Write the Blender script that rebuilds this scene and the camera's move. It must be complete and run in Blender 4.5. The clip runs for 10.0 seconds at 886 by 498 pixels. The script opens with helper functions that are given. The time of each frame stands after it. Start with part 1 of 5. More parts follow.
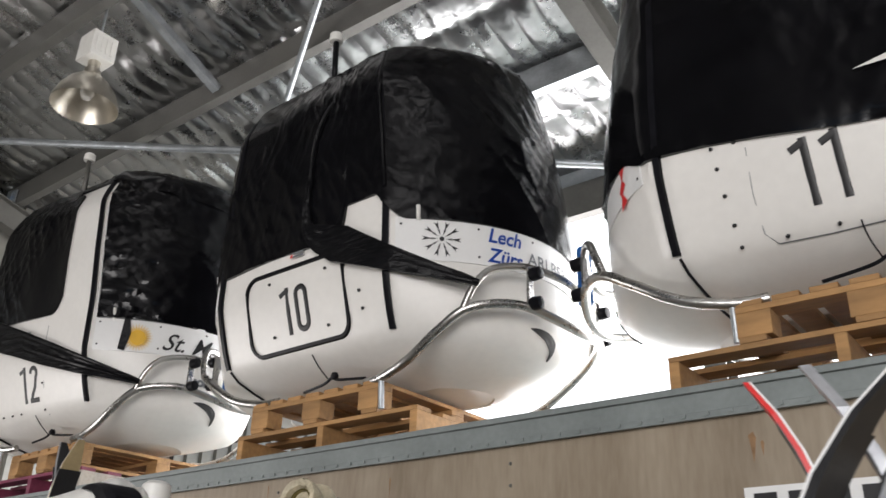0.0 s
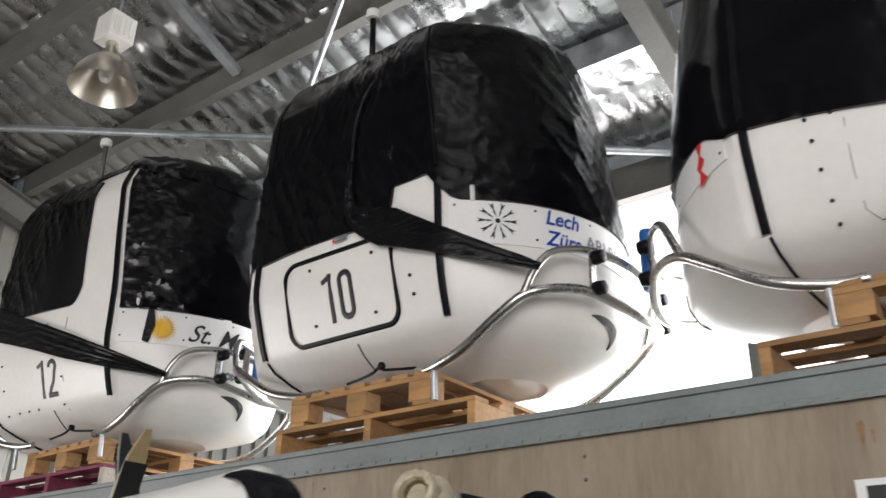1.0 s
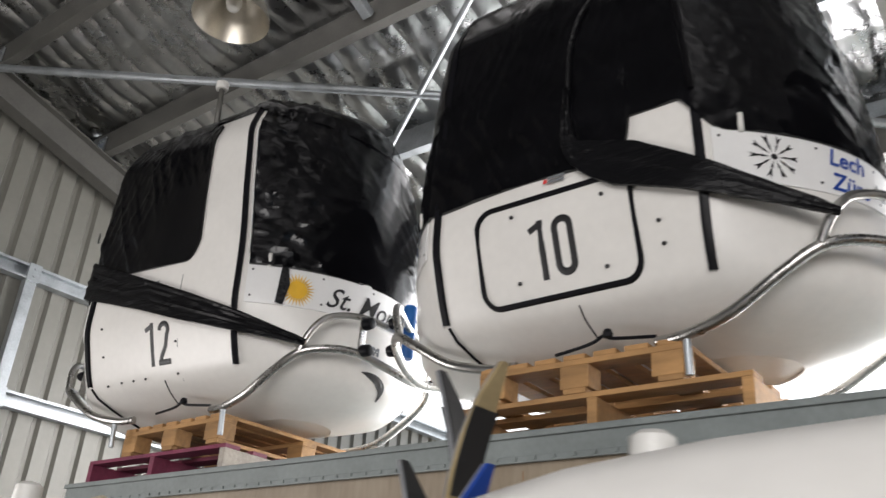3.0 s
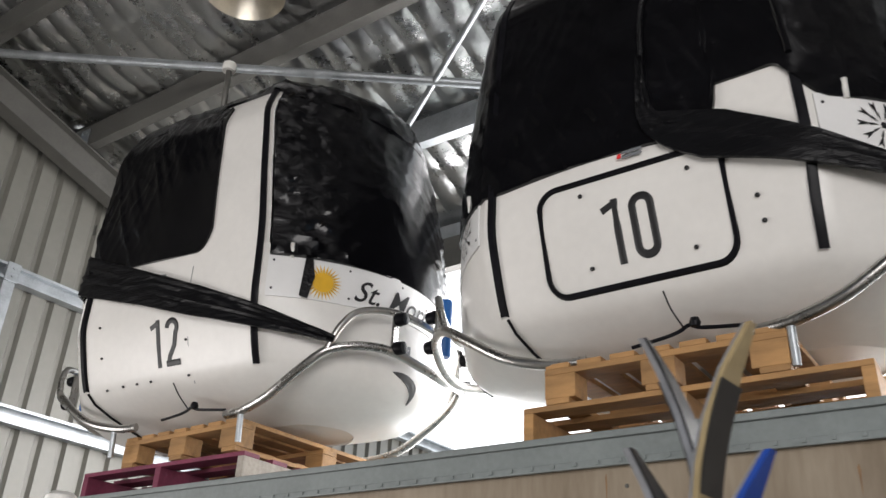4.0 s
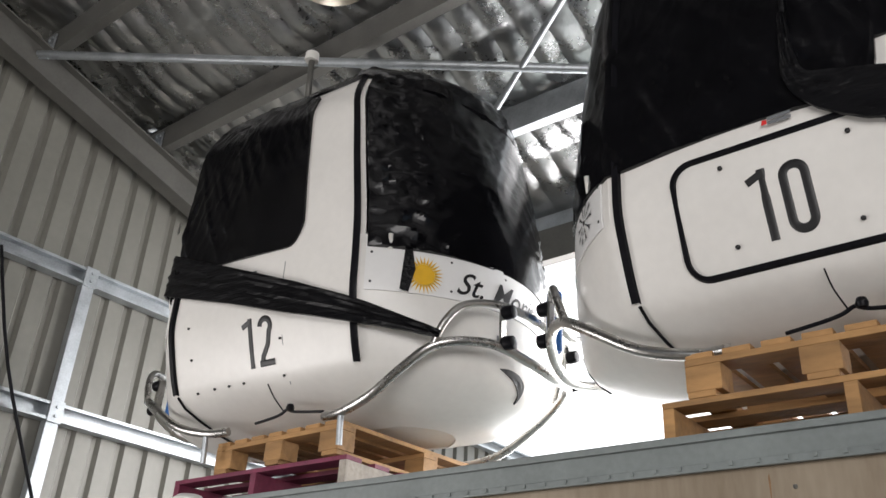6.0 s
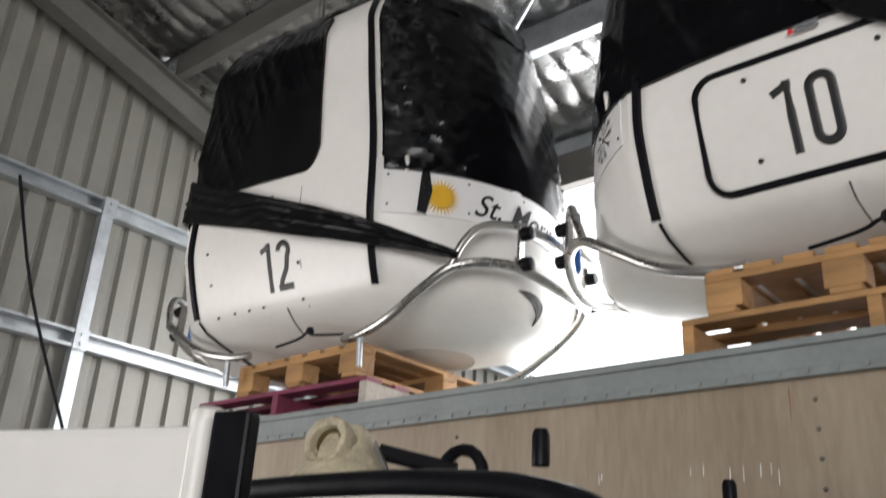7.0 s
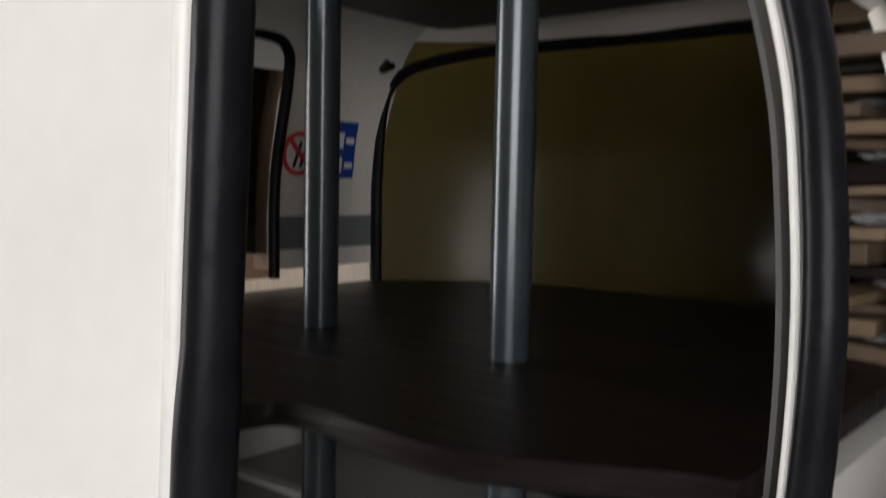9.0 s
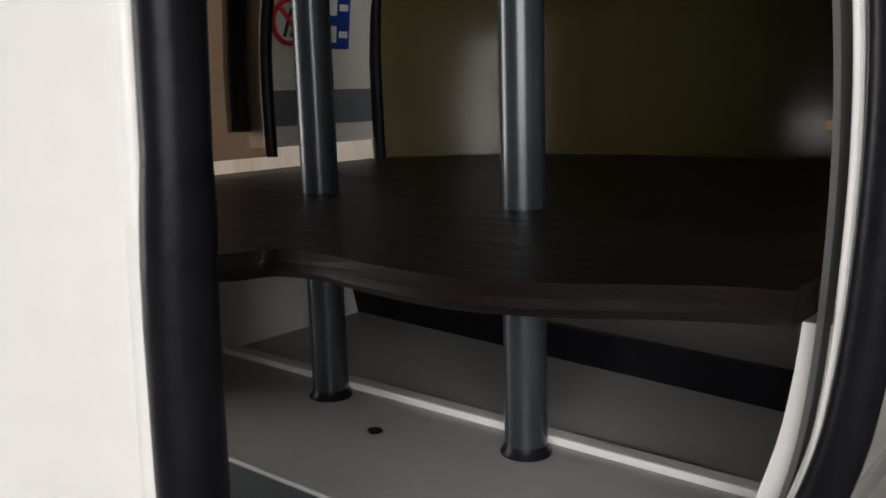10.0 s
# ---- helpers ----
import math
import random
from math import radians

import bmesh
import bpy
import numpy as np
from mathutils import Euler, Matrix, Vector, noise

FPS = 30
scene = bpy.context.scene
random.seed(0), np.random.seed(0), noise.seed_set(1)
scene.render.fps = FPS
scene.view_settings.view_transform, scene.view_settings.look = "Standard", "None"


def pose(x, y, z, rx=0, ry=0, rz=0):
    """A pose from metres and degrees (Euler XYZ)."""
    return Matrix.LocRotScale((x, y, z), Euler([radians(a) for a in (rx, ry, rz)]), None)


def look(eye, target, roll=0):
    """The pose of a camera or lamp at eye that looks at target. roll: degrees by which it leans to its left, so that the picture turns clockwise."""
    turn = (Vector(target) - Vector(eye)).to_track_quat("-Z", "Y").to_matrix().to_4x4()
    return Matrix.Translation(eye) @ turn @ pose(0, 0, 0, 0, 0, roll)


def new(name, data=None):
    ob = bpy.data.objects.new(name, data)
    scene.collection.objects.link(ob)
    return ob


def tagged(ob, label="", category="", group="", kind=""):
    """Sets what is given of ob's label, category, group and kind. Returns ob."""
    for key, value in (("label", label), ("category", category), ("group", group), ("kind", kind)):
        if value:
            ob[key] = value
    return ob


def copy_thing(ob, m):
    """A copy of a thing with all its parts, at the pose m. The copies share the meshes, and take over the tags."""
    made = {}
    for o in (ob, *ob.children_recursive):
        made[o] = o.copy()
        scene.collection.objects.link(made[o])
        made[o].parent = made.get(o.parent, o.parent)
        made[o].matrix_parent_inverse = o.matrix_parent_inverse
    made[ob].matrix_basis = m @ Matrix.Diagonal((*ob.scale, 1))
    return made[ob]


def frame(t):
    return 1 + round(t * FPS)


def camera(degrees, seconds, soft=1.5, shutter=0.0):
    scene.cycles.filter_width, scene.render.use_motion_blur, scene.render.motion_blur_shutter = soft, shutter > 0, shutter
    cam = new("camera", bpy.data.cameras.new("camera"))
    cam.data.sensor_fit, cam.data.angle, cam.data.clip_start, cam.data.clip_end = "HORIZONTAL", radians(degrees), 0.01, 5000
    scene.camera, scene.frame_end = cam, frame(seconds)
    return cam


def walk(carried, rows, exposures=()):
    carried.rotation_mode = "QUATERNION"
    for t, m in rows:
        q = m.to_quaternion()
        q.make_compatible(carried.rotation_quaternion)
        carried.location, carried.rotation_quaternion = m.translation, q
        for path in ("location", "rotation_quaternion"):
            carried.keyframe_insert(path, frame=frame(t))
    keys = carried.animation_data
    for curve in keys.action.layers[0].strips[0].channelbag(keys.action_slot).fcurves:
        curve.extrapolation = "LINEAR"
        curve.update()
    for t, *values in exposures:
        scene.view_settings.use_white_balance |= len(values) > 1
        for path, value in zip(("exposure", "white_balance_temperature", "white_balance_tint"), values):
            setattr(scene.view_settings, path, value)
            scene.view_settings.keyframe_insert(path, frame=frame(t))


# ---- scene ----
cam = camera(53.8, 10.0, shutter=0.5)
METRES, EYE, TILT, LEAN, TURN = 3.0, 1.72, 25.17, -1.44, 37.78
ROWS = [
    (0.0, 0.0, 0.0, 0.0, -0.0, 0.0, -0.0),
    (0.5, -0.0313, 0.0253, -0.0114, 0.53, -0.24, -0.64),
    (1.0, -0.0957, 0.0682, -0.0239, -0.73, -0.05, 0.05),
    (1.5, -0.1598, 0.1235, -0.0524, -0.21, 0.46, -1.68),
    (2.0, -0.2148, 0.1923, -0.074, 1.69, 1.31, -1.92),
    (2.5, -0.2858, 0.2487, -0.099, 0.63, 0.86, -2.57),
    (3.0, -0.373, 0.3093, -0.1216, 0.21, 0.83, -2.46),
    (4.5, -0.5384, 0.4662, -0.1797, -3.21, 2.19, -2.53),
    (5.0, -0.5755, 0.4908, -0.1884, -1.35, 1.92, -2.12),
    (5.5, -0.5784, 0.5041, -0.1903, 0.37, 2.54, -1.6),
    (7.0, -0.5725, 0.5191, -0.2088, 2.02, -2.06, -0.77),
    (7.5, -0.5779, 0.5237, -0.2389, 2.49, -9.29, -0.72),
    (8.0, -0.5809, 0.5237, -0.2679, 1.85, -16.26, -0.46),
    (8.5, -0.5843, 0.5203, -0.2971, 1.68, -22.88, 0.31),
    (9.0, -0.5859, 0.5115, -0.3266, 1.57, -29.28, 1.03),
    (9.5, -0.5864, 0.5071, -0.3525, 2.07, -34.33, 2.12),
    (10.0, -0.5861, 0.5266, -0.3715, 0.69, -35.32, 3.75),
]
walk(cam, [(t, pose(0, 0, EYE, TILT, LEAN, TURN) @ pose(METRES * x, METRES * y, METRES * z, 90 + pitch, roll, yaw)) for t, x, y, z, yaw, pitch, roll in ROWS],
     exposures=[(0.0, -0.04), (7.0, -0.08), (8.5, 0.18), (10.0, 0.3)])

# ---- world and light ----
world = bpy.data.worlds.new("world")
scene.world = world
world.use_nodes = True
wn = world.node_tree
sky = wn.nodes.new("ShaderNodeTexSky")
sky.sky_type, sky.sun_disc = "NISHITA", False
sky.sun_elevation, sky.sun_rotation = radians(42), radians(20)
wn.nodes["Background"].inputs["Strength"].default_value = 0.15
wn.links.new(sky.outputs[0], wn.nodes["Background"].inputs["Color"])
sun = new("sun", bpy.data.lights.new("sun", "SUN"))
sun.data.energy, sun.data.angle, sun.data.color = 4.0, radians(0.5), (1.0, 0.95, 0.87)
sun.matrix_world = look((2, 12, 14), (0, 5, 2))


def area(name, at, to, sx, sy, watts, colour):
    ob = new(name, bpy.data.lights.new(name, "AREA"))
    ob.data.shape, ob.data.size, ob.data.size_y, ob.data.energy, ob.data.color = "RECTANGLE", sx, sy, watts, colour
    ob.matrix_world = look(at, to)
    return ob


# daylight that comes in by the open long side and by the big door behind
area("daylight_open_side", (-0.5, 5.7, 3.5), (-0.5, 3, 3.0), 11, 2.2, 700, (1.0, 0.975, 0.985))
area("daylight_big_door", (2.6, -7.9, 3.0), (-2.6, 2, 1.9), 8.0, 4.4, 960, (1.0, 0.958, 0.955))
# extra lamp just inside the closed gable wall, added to brighten the cut cabin
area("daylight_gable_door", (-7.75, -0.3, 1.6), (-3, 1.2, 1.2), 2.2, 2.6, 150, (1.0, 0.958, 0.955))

# ---- materials ----


def node_material(name, base, rough=0.5, metal=0.0, vary=0.15, scale=6.0, bump=0.0, bump_scale=40.0, dark=None, spec=0.5, stretch=(1, 1, 1), island=0.0):
    m = bpy.data.materials.new(name)
    m.use_nodes = True
    n, l = m.node_tree.nodes, m.node_tree.links
    b = n["Principled BSDF"]
    tc = n.new("ShaderNodeTexCoord")
    mp = n.new("ShaderNodeMapping")
    mp.inputs["Scale"].default_value = stretch
    l.new(tc.outputs["Object"], mp.inputs["Vector"])
    big = n.new("ShaderNodeTexNoise")
    big.inputs["Scale"].default_value, big.inputs["Detail"].default_value = scale, 6
    fine = n.new("ShaderNodeTexNoise")
    fine.inputs["Scale"].default_value, fine.inputs["Detail"].default_value = scale * 9, 4
    l.new(mp.outputs[0], big.inputs["Vector"])
    l.new(mp.outputs[0], fine.inputs["Vector"])
    mix = n.new("ShaderNodeMix")
    mix.data_type = "FLOAT"
    mix.inputs[0].default_value = 0.35
    l.new(big.outputs["Fac"], mix.inputs[2])
    l.new(fine.outputs["Fac"], mix.inputs[3])
    ramp = n.new("ShaderNodeValToRGB")
    lo = dark or tuple(c * (1 - vary) for c in base)
    hi = tuple(min(1.0, c * (1 + vary * 0.5)) for c in base)
    ramp.color_ramp.elements[0].position, ramp.color_ramp.elements[0].color = 0.33, (*lo, 1)
    ramp.color_ramp.elements[1].position, ramp.color_ramp.elements[1].color = 0.66, (*hi, 1)
    l.new(mix.outputs[0], ramp.inputs[0])
    out = ramp.outputs[0]
    if island:
        info = n.new("ShaderNodeObjectInfo")
        mr = n.new("ShaderNodeMapRange")
        mr.inputs[3].default_value, mr.inputs[4].default_value = 1 - island, 1 + island
        l.new(info.outputs["Random"], mr.inputs[0])
        hsv = n.new("ShaderNodeHueSaturation")
        l.new(mr.outputs[0], hsv.inputs["Value"])
        l.new(out, hsv.inputs["Color"])
        out = hsv.outputs[0]
    l.new(out, b.inputs["Base Color"])
    rr = n.new("ShaderNodeMapRange")
    rr.inputs[3].default_value, rr.inputs[4].default_value = max(0.02, rough * 0.8), min(1.0, rough * 1.2)
    l.new(mix.outputs[0], rr.inputs[0])
    l.new(rr.outputs[0], b.inputs["Roughness"])
    b.inputs["Metallic"].default_value = metal
    b.inputs["Specular IOR Level"].default_value = spec
    if bump:
        bn = n.new("ShaderNodeTexNoise")
        bn.inputs["Scale"].default_value, bn.inputs["Detail"].default_value = bump_scale, 5
        l.new(mp.outputs[0], bn.inputs["Vector"])
        bp = n.new("ShaderNodeBump")
        bp.inputs["Strength"].default_value, bp.inputs["Distance"].default_value = bump, 0.02
        l.new(bn.outputs["Fac"], bp.inputs["Height"])
        l.new(bp.outputs[0], b.inputs["Normal"])
    return m


M_SHELL = node_material("white_gelcoat", (0.74, 0.725, 0.69), 0.32, vary=0.06, scale=3, bump=0.04, bump_scale=5)
M_SHELL_WARM = node_material("cream_gelcoat", (0.72, 0.69, 0.62), 0.3, vary=0.07, scale=3, bump=0.04, bump_scale=5)
M_BAND = node_material("white_band_film", (0.78, 0.78, 0.77), 0.3, vary=0.04, scale=4)
M_WRAP = node_material("black_stretch_film", (0.004, 0.004, 0.005), 0.16, vary=0.4, scale=5, bump=0.05, bump_scale=20, spec=0.26, stretch=(0.5, 0.5, 1.6))
M_STRAP = node_material("black_twisted_film", (0.006, 0.006, 0.007), 0.3, vary=0.4, scale=8, spec=0.14, bump=0.7, bump_scale=30, stretch=(0.15, 1, 1))
M_RUBBER = node_material("black_rubber", (0.008, 0.008, 0.010), 0.33, vary=0.4, scale=20, bump=0.06, spec=0.1)
M_BLACK = node_material("black_print", (0.012, 0.012, 0.013), 0.45, vary=0.1, scale=30)
M_STEEL = node_material("stainless_tube", (0.50, 0.49, 0.47), 0.28, 1.0, vary=0.2, scale=12, bump=0.05)
M_GALV = node_material("galvanised_steel", (0.46, 0.49, 0.51), 0.42, 0.75, vary=0.25, scale=9, bump=0.08, bump_scale=30)
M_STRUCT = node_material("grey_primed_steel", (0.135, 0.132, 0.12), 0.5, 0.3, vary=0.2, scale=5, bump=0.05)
M_WALL = node_material("cream_steel_sheet", (0.215, 0.21, 0.185), 0.45, 0.1, vary=0.12, scale=2, bump=0.03, island=0.05)
M_PINE = node_material("pallet_pine", (0.37, 0.205, 0.08), 0.7, vary=0.45, scale=5, bump=0.2, bump_scale=40, stretch=(0.25, 1, 1), island=0.22)
M_PINE_GREY = node_material("weathered_pallet_board", (0.42, 0.38, 0.33), 0.8, vary=0.4, scale=6, bump=0.2, bump_scale=40, island=0.15)
M_PURPLE = node_material("magenta_painted_board", (0.17, 0.025, 0.06), 0.6, vary=0.4, scale=7, bump=0.15, island=0.1)
M_CONT = node_material("beige_container_paint", (0.30, 0.25, 0.185), 0.5, vary=0.16, scale=3.0, bump=0.06, bump_scale=7, dark=(0.2, 0.155, 0.105), stretch=(1.6, 1, 0.3))
M_RAIL = node_material("grey_container_rail", (0.21, 0.235, 0.23), 0.5, 0.1, vary=0.2, scale=5, bump=0.08)
M_CONCRETE = node_material("concrete_floor", (0.24, 0.228, 0.21), 0.75, vary=0.25, scale=1.2, bump=0.1)
M_LAMP = node_material("brushed_aluminium", (0.62, 0.58, 0.5), 0.33, 0.9, vary=0.15, scale=9)
M_CAP = node_material("white_plastic", (0.75, 0.74, 0.7), 0.4, vary=0.08, scale=10)
M_BLUE = node_material("blue_plastic", (0.02, 0.13, 0.42), 0.45, vary=0.1, scale=6)
M_WOOD = node_material("dark_stained_timber", (0.0065, 0.0038, 0.003), 0.42, spec=0.2, vary=0.6, scale=4, bump=0.25, bump_scale=22, stretch=(0.1, 1, 1))
M_GREY_IN = node_material("grey_laminate_seat", (0.41, 0.41, 0.385), 0.4, vary=0.12, scale=4, bump=0.04)
# grey set extra dark: shade near the opening is put into the colour
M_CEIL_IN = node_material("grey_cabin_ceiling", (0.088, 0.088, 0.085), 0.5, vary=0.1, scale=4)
M_POLE = node_material("dark_grey_steel_pole", (0.035, 0.045, 0.05), 0.25, 0.4, vary=0.2, scale=10)
M_YELLOW = node_material("golden_yellow_print", (0.72, 0.41, 0.015), 0.45, vary=0.1, scale=20)
M_RED = node_material("red_print", (0.65, 0.03, 0.03), 0.4, vary=0.1, scale=20)
M_BLUEPRINT = node_material("blue_print", (0.015, 0.06, 0.32), 0.4, vary=0.1, scale=20)
M_GREYPRINT = node_material("grey_print", (0.16, 0.17, 0.18), 0.45, vary=0.1, scale=20)
M_HUB = node_material("worn_cream_plastic", (0.50, 0.44, 0.31), 0.6, vary=0.45, scale=14, bump=0.3, bump_scale=30)
M_OLIVE_METAL = node_material("dull_brass", (0.20, 0.17, 0.07), 0.35, 0.8, vary=0.4, scale=20)
M_RUST = node_material("rust_stain", (0.26, 0.15, 0.075), 0.8, vary=0.4, scale=30)
M_CARD = node_material("brown_board", (0.10, 0.065, 0.04), 0.7, vary=0.3, scale=8, bump=0.1, island=0.2)
M_TANBOARD = node_material("tan_board", (0.17, 0.115, 0.065), 0.7, vary=0.3, scale=8, bump=0.1, island=0.2)
M_BAG = node_material("clear_plastic_bag", (0.35, 0.36, 0.37), 0.2, vary=0.3, scale=8, bump=0.3, bump_scale=25)
M_TAN = node_material("tan_ski_base", (0.36, 0.28, 0.15), 0.4, vary=0.2, scale=8)
M_SILVER = node_material("silver_ski_top", (0.45, 0.46, 0.48), 0.3, 0.6, vary=0.2, scale=8)
M_FOIL = node_material("foil_insulation", (0.58, 0.585, 0.59), 0.28, 1.0, vary=0.12, scale=4, bump=0.35, bump_scale=11)


def tinted_acrylic(name, colour):
    m = bpy.data.materials.new(name)
    m.use_nodes = True
    b = m.node_tree.nodes["Principled BSDF"]
    b.inputs["Base Color"].default_value = colour
    b.inputs["Transmission Weight"].default_value = 0.9
    b.inputs["Roughness"].default_value = 0.18
    b.inputs["IOR"].default_value = 1.3
    return m


M_OLIVE = tinted_acrylic("olive_tinted_acrylic", (0.08, 0.071, 0.023, 1))
# tint of a pane added to darken what lies beyond the side opening
M_SHADE_PANE = tinted_acrylic("brown_shade_acrylic", (0.10, 0.06, 0.035, 1))


def glowing_sky():
    m = bpy.data.materials.new("overcast_glare")
    m.use_nodes = True
    b = m.node_tree.nodes["Principled BSDF"]
    b.inputs["Emission Color"].default_value = (1, 1, 1, 1)
    b.inputs["Emission Strength"].default_value = 2.2
    return m


M_GLARE = glowing_sky()

# ---- building helpers ----


def part(name, bm, material, parent=None, label="", smooth=True, at=None):
    me = bpy.data.meshes.new(name)
    bmesh.ops.recalc_face_normals(bm, faces=bm.faces)
    for e in bm.edges:
        if len(e.link_faces) == 2 and e.calc_face_angle(0) > 0.6:
            e.smooth = False
    bm.to_mesh(me)
    bm.free()
    me.materials.append(material)
    for p in me.polygons:
        p.use_smooth = smooth
    ob = new(name, me)
    if parent is not None:
        ob.parent = parent
    if at is not None:
        ob.matrix_basis = at
    if label:
        ob["label"] = label
    return ob


def thing(name, m, label, category, group="", kind=""):
    ob = new(name)
    ob.matrix_basis = m
    return tagged(ob, label, category, group, kind)


def add_box(bm, x0, x1, y0, y1, z0, z1, m=None, bevel=0.0):
    r = bmesh.ops.create_cube(bm, size=1)
    vs = r["verts"]
    bmesh.ops.scale(bm, vec=(x1 - x0, y1 - y0, z1 - z0), verts=vs)
    bmesh.ops.translate(bm, vec=((x0 + x1) / 2, (y0 + y1) / 2, (z0 + z1) / 2), verts=vs)
    if bevel:
        es = list({e for v in vs for e in v.link_edges})
        out = bmesh.ops.bevel(bm, geom=es, offset=bevel, segments=2, affect="EDGES", profile=0.6)
        vs = list({v for f in out["faces"] for v in f.verts} | {v for v in vs if v.is_valid})
    if m is not None:
        bmesh.ops.transform(bm, matrix=m, verts=vs)
    return vs


def box(name, x0, x1, y0, y1, z0, z1, material, parent=None, label="", bevel=0.004, at=None):
    bm = bmesh.new()
    add_box(bm, x0, x1, y0, y1, z0, z1, None, bevel)
    return part(name, bm, material, parent, label, smooth=False, at=at)


def add_tube(bm, pts, r, sides=12, closed=False):
    pts = [Vector(p) for p in pts]
    n = len(pts)
    rings = []
    up = Vector((0, 0, 1))
    last = None
    for i, p in enumerate(pts):
        a = pts[(i - 1) % n] if (closed or i) else p
        b = pts[(i + 1) % n] if (closed or i < n - 1) else p
        d = (b - a).normalized()
        if last is None:
            s = d.cross(up)
            if s.length < 0.05:
                s = d.cross(Vector((1, 0, 0)))
        else:
            s = last - d * last.dot(d)
        s.normalize()
        last = s
        t = d.cross(s)
        rr = r[i] if isinstance(r, (list, tuple)) else r
        rings.append([bm.verts.new(p + rr * (math.cos(k * math.tau / sides) * s + math.sin(k * math.tau / sides) * t)) for k in range(sides)])
    m = n if closed else n - 1
    for i in range(m):
        a, b = rings[i], rings[(i + 1) % n]
        for k in range(sides):
            bm.faces.new((a[k], a[(k + 1) % sides], b[(k + 1) % sides], b[k]))
    if not closed:
        bm.faces.new(rings[0])
        bm.faces.new(rings[-1][::-1])


def smooth_path(pts, steps=6, closed=False):
    pts = [Vector(p) for p in pts]
    n = len(pts)
    out = []
    for i in range(n if closed else n - 1):
        p1, p2 = pts[i], pts[(i + 1) % n]
        p0 = pts[(i - 1) % n] if (closed or i) else p1
        p3 = pts[(i + 2) % n] if (closed or i < n - 2) else p2
        for k in range(steps):
            t = k / steps
            out.append(0.5 * ((2 * p1) + (p2 - p0) * t + (2 * p0 - 5 * p1 + 4 * p2 - p3) * t * t + (3 * p1 - p0 - 3 * p2 + p3) * t ** 3))
    if not closed:
        out.append(pts[-1])
    return out


def tube(name, pts, r, material, parent=None, label="", sides=12, closed=False, steps=0):
    bm = bmesh.new()
    add_tube(bm, smooth_path(pts, steps, closed) if steps else pts, r, sides, closed)
    return part(name, bm, material, parent, label)


def lathe(name, profile, material, parent=None, label="", sides=24, at=None):
    bm = bmesh.new()
    rings = [[bm.verts.new((r * math.cos(k * math.tau / sides), r * math.sin(k * math.tau / sides), z)) for k in range(sides)] for r, z in profile]
    for a, b in zip(rings, rings[1:]):
        for k in range(sides):
            bm.faces.new((a[k], a[(k + 1) % sides], b[(k + 1) % sides], b[k]))
    bmesh.ops.remove_doubles(bm, verts=bm.verts, dist=1e-5)
    return part(name, bm, material, parent, label, at=at)


# ---- the shed ----
SLOPE = 0.28


def under_roof(y):
    """Height of the purlins' lower edge."""
    return 5.48 - SLOPE * (y - 3.2) if y > -2.5 else 5.48 - SLOPE * (-5.7) - SLOPE * (-2.5 - y)


floor_ob = box("floor", -8.2, 9.2, -8, 14, -0.2, 0, M_CONCRETE, bevel=0)
tagged(floor_ob, "worn grey concrete slab of the shed", "floor", kind="structure")

# foil blanket under the roof sheets, sagging between wires
bm = bmesh.new()
xs = list(np.linspace(-8.1, 0.6, 420)) + list(np.linspace(0.6, 9.0, 60))[1:]
ys = list(np.linspace(-8.0, 0.3, 40)) + list(np.linspace(0.3, 5.6, 170))[1:]
grid = []
for y in ys:
    row = []
    for x in xs:
        a = (x + 0.05 * noise.noise((x * 1.5, y * 1.5, 7)) + 0.02 * math.sin(5 * y)) / 0.19
        b = (y - 3.2 + 0.04 * noise.noise((x * 1.2, y, 9))) / 0.49
        rib = abs(math.sin(math.pi * a)) ** 0.55
        seam = abs(math.sin(math.pi * b)) ** 0.45
        sag = 0.5 + 0.5 * noise.noise((math.floor(a) * 3.7, math.floor(b) * 5.1, 2))
        dz = -0.034 * rib * seam * (0.5 + sag) + 0.02 * noise.noise((x * 2.2, y * 2.6, 1)) + 0.004 * noise.noise((x * 11, y * 9, 4))
        row.append(bm.verts.new((x, y, under_roof(y) + 0.245 + dz)))
    grid.append(row)
for j in range(len(ys) - 1):
    for i in range(len(xs) - 1):
        bm.faces.new((grid[j][i], grid[j][i + 1], grid[j + 1][i + 1], grid[j + 1][i]))
ceiling = part("ceiling", bm, M_FOIL)
tagged(ceiling, "crinkled silver foil insulation blanket under the roof", "ceiling", kind="structure")
bm = bmesh.new()
for ya, yb in ((-8.2, -2.5), (-2.5, 5.7)):
    vs = [bm.verts.new((x, y, under_roof(y) + 0.33 + d)) for d in (0, 0.03) for x, y in ((-8.2, ya), (9.2, ya), (9.2, yb), (-8.2, yb))]
    for f in ((0, 1, 2, 3), (4, 5, 6, 7), (0, 1, 5, 4), (1, 2, 6, 5), (2, 3, 7, 6), (3, 0, 4, 7)):
        bm.faces.new([vs[k] for k in f])
roof = part("roof", bm, M_GALV, smooth=False)
tagged(roof, "pitched steel sheet roof of the shed", "roof", kind="structure")


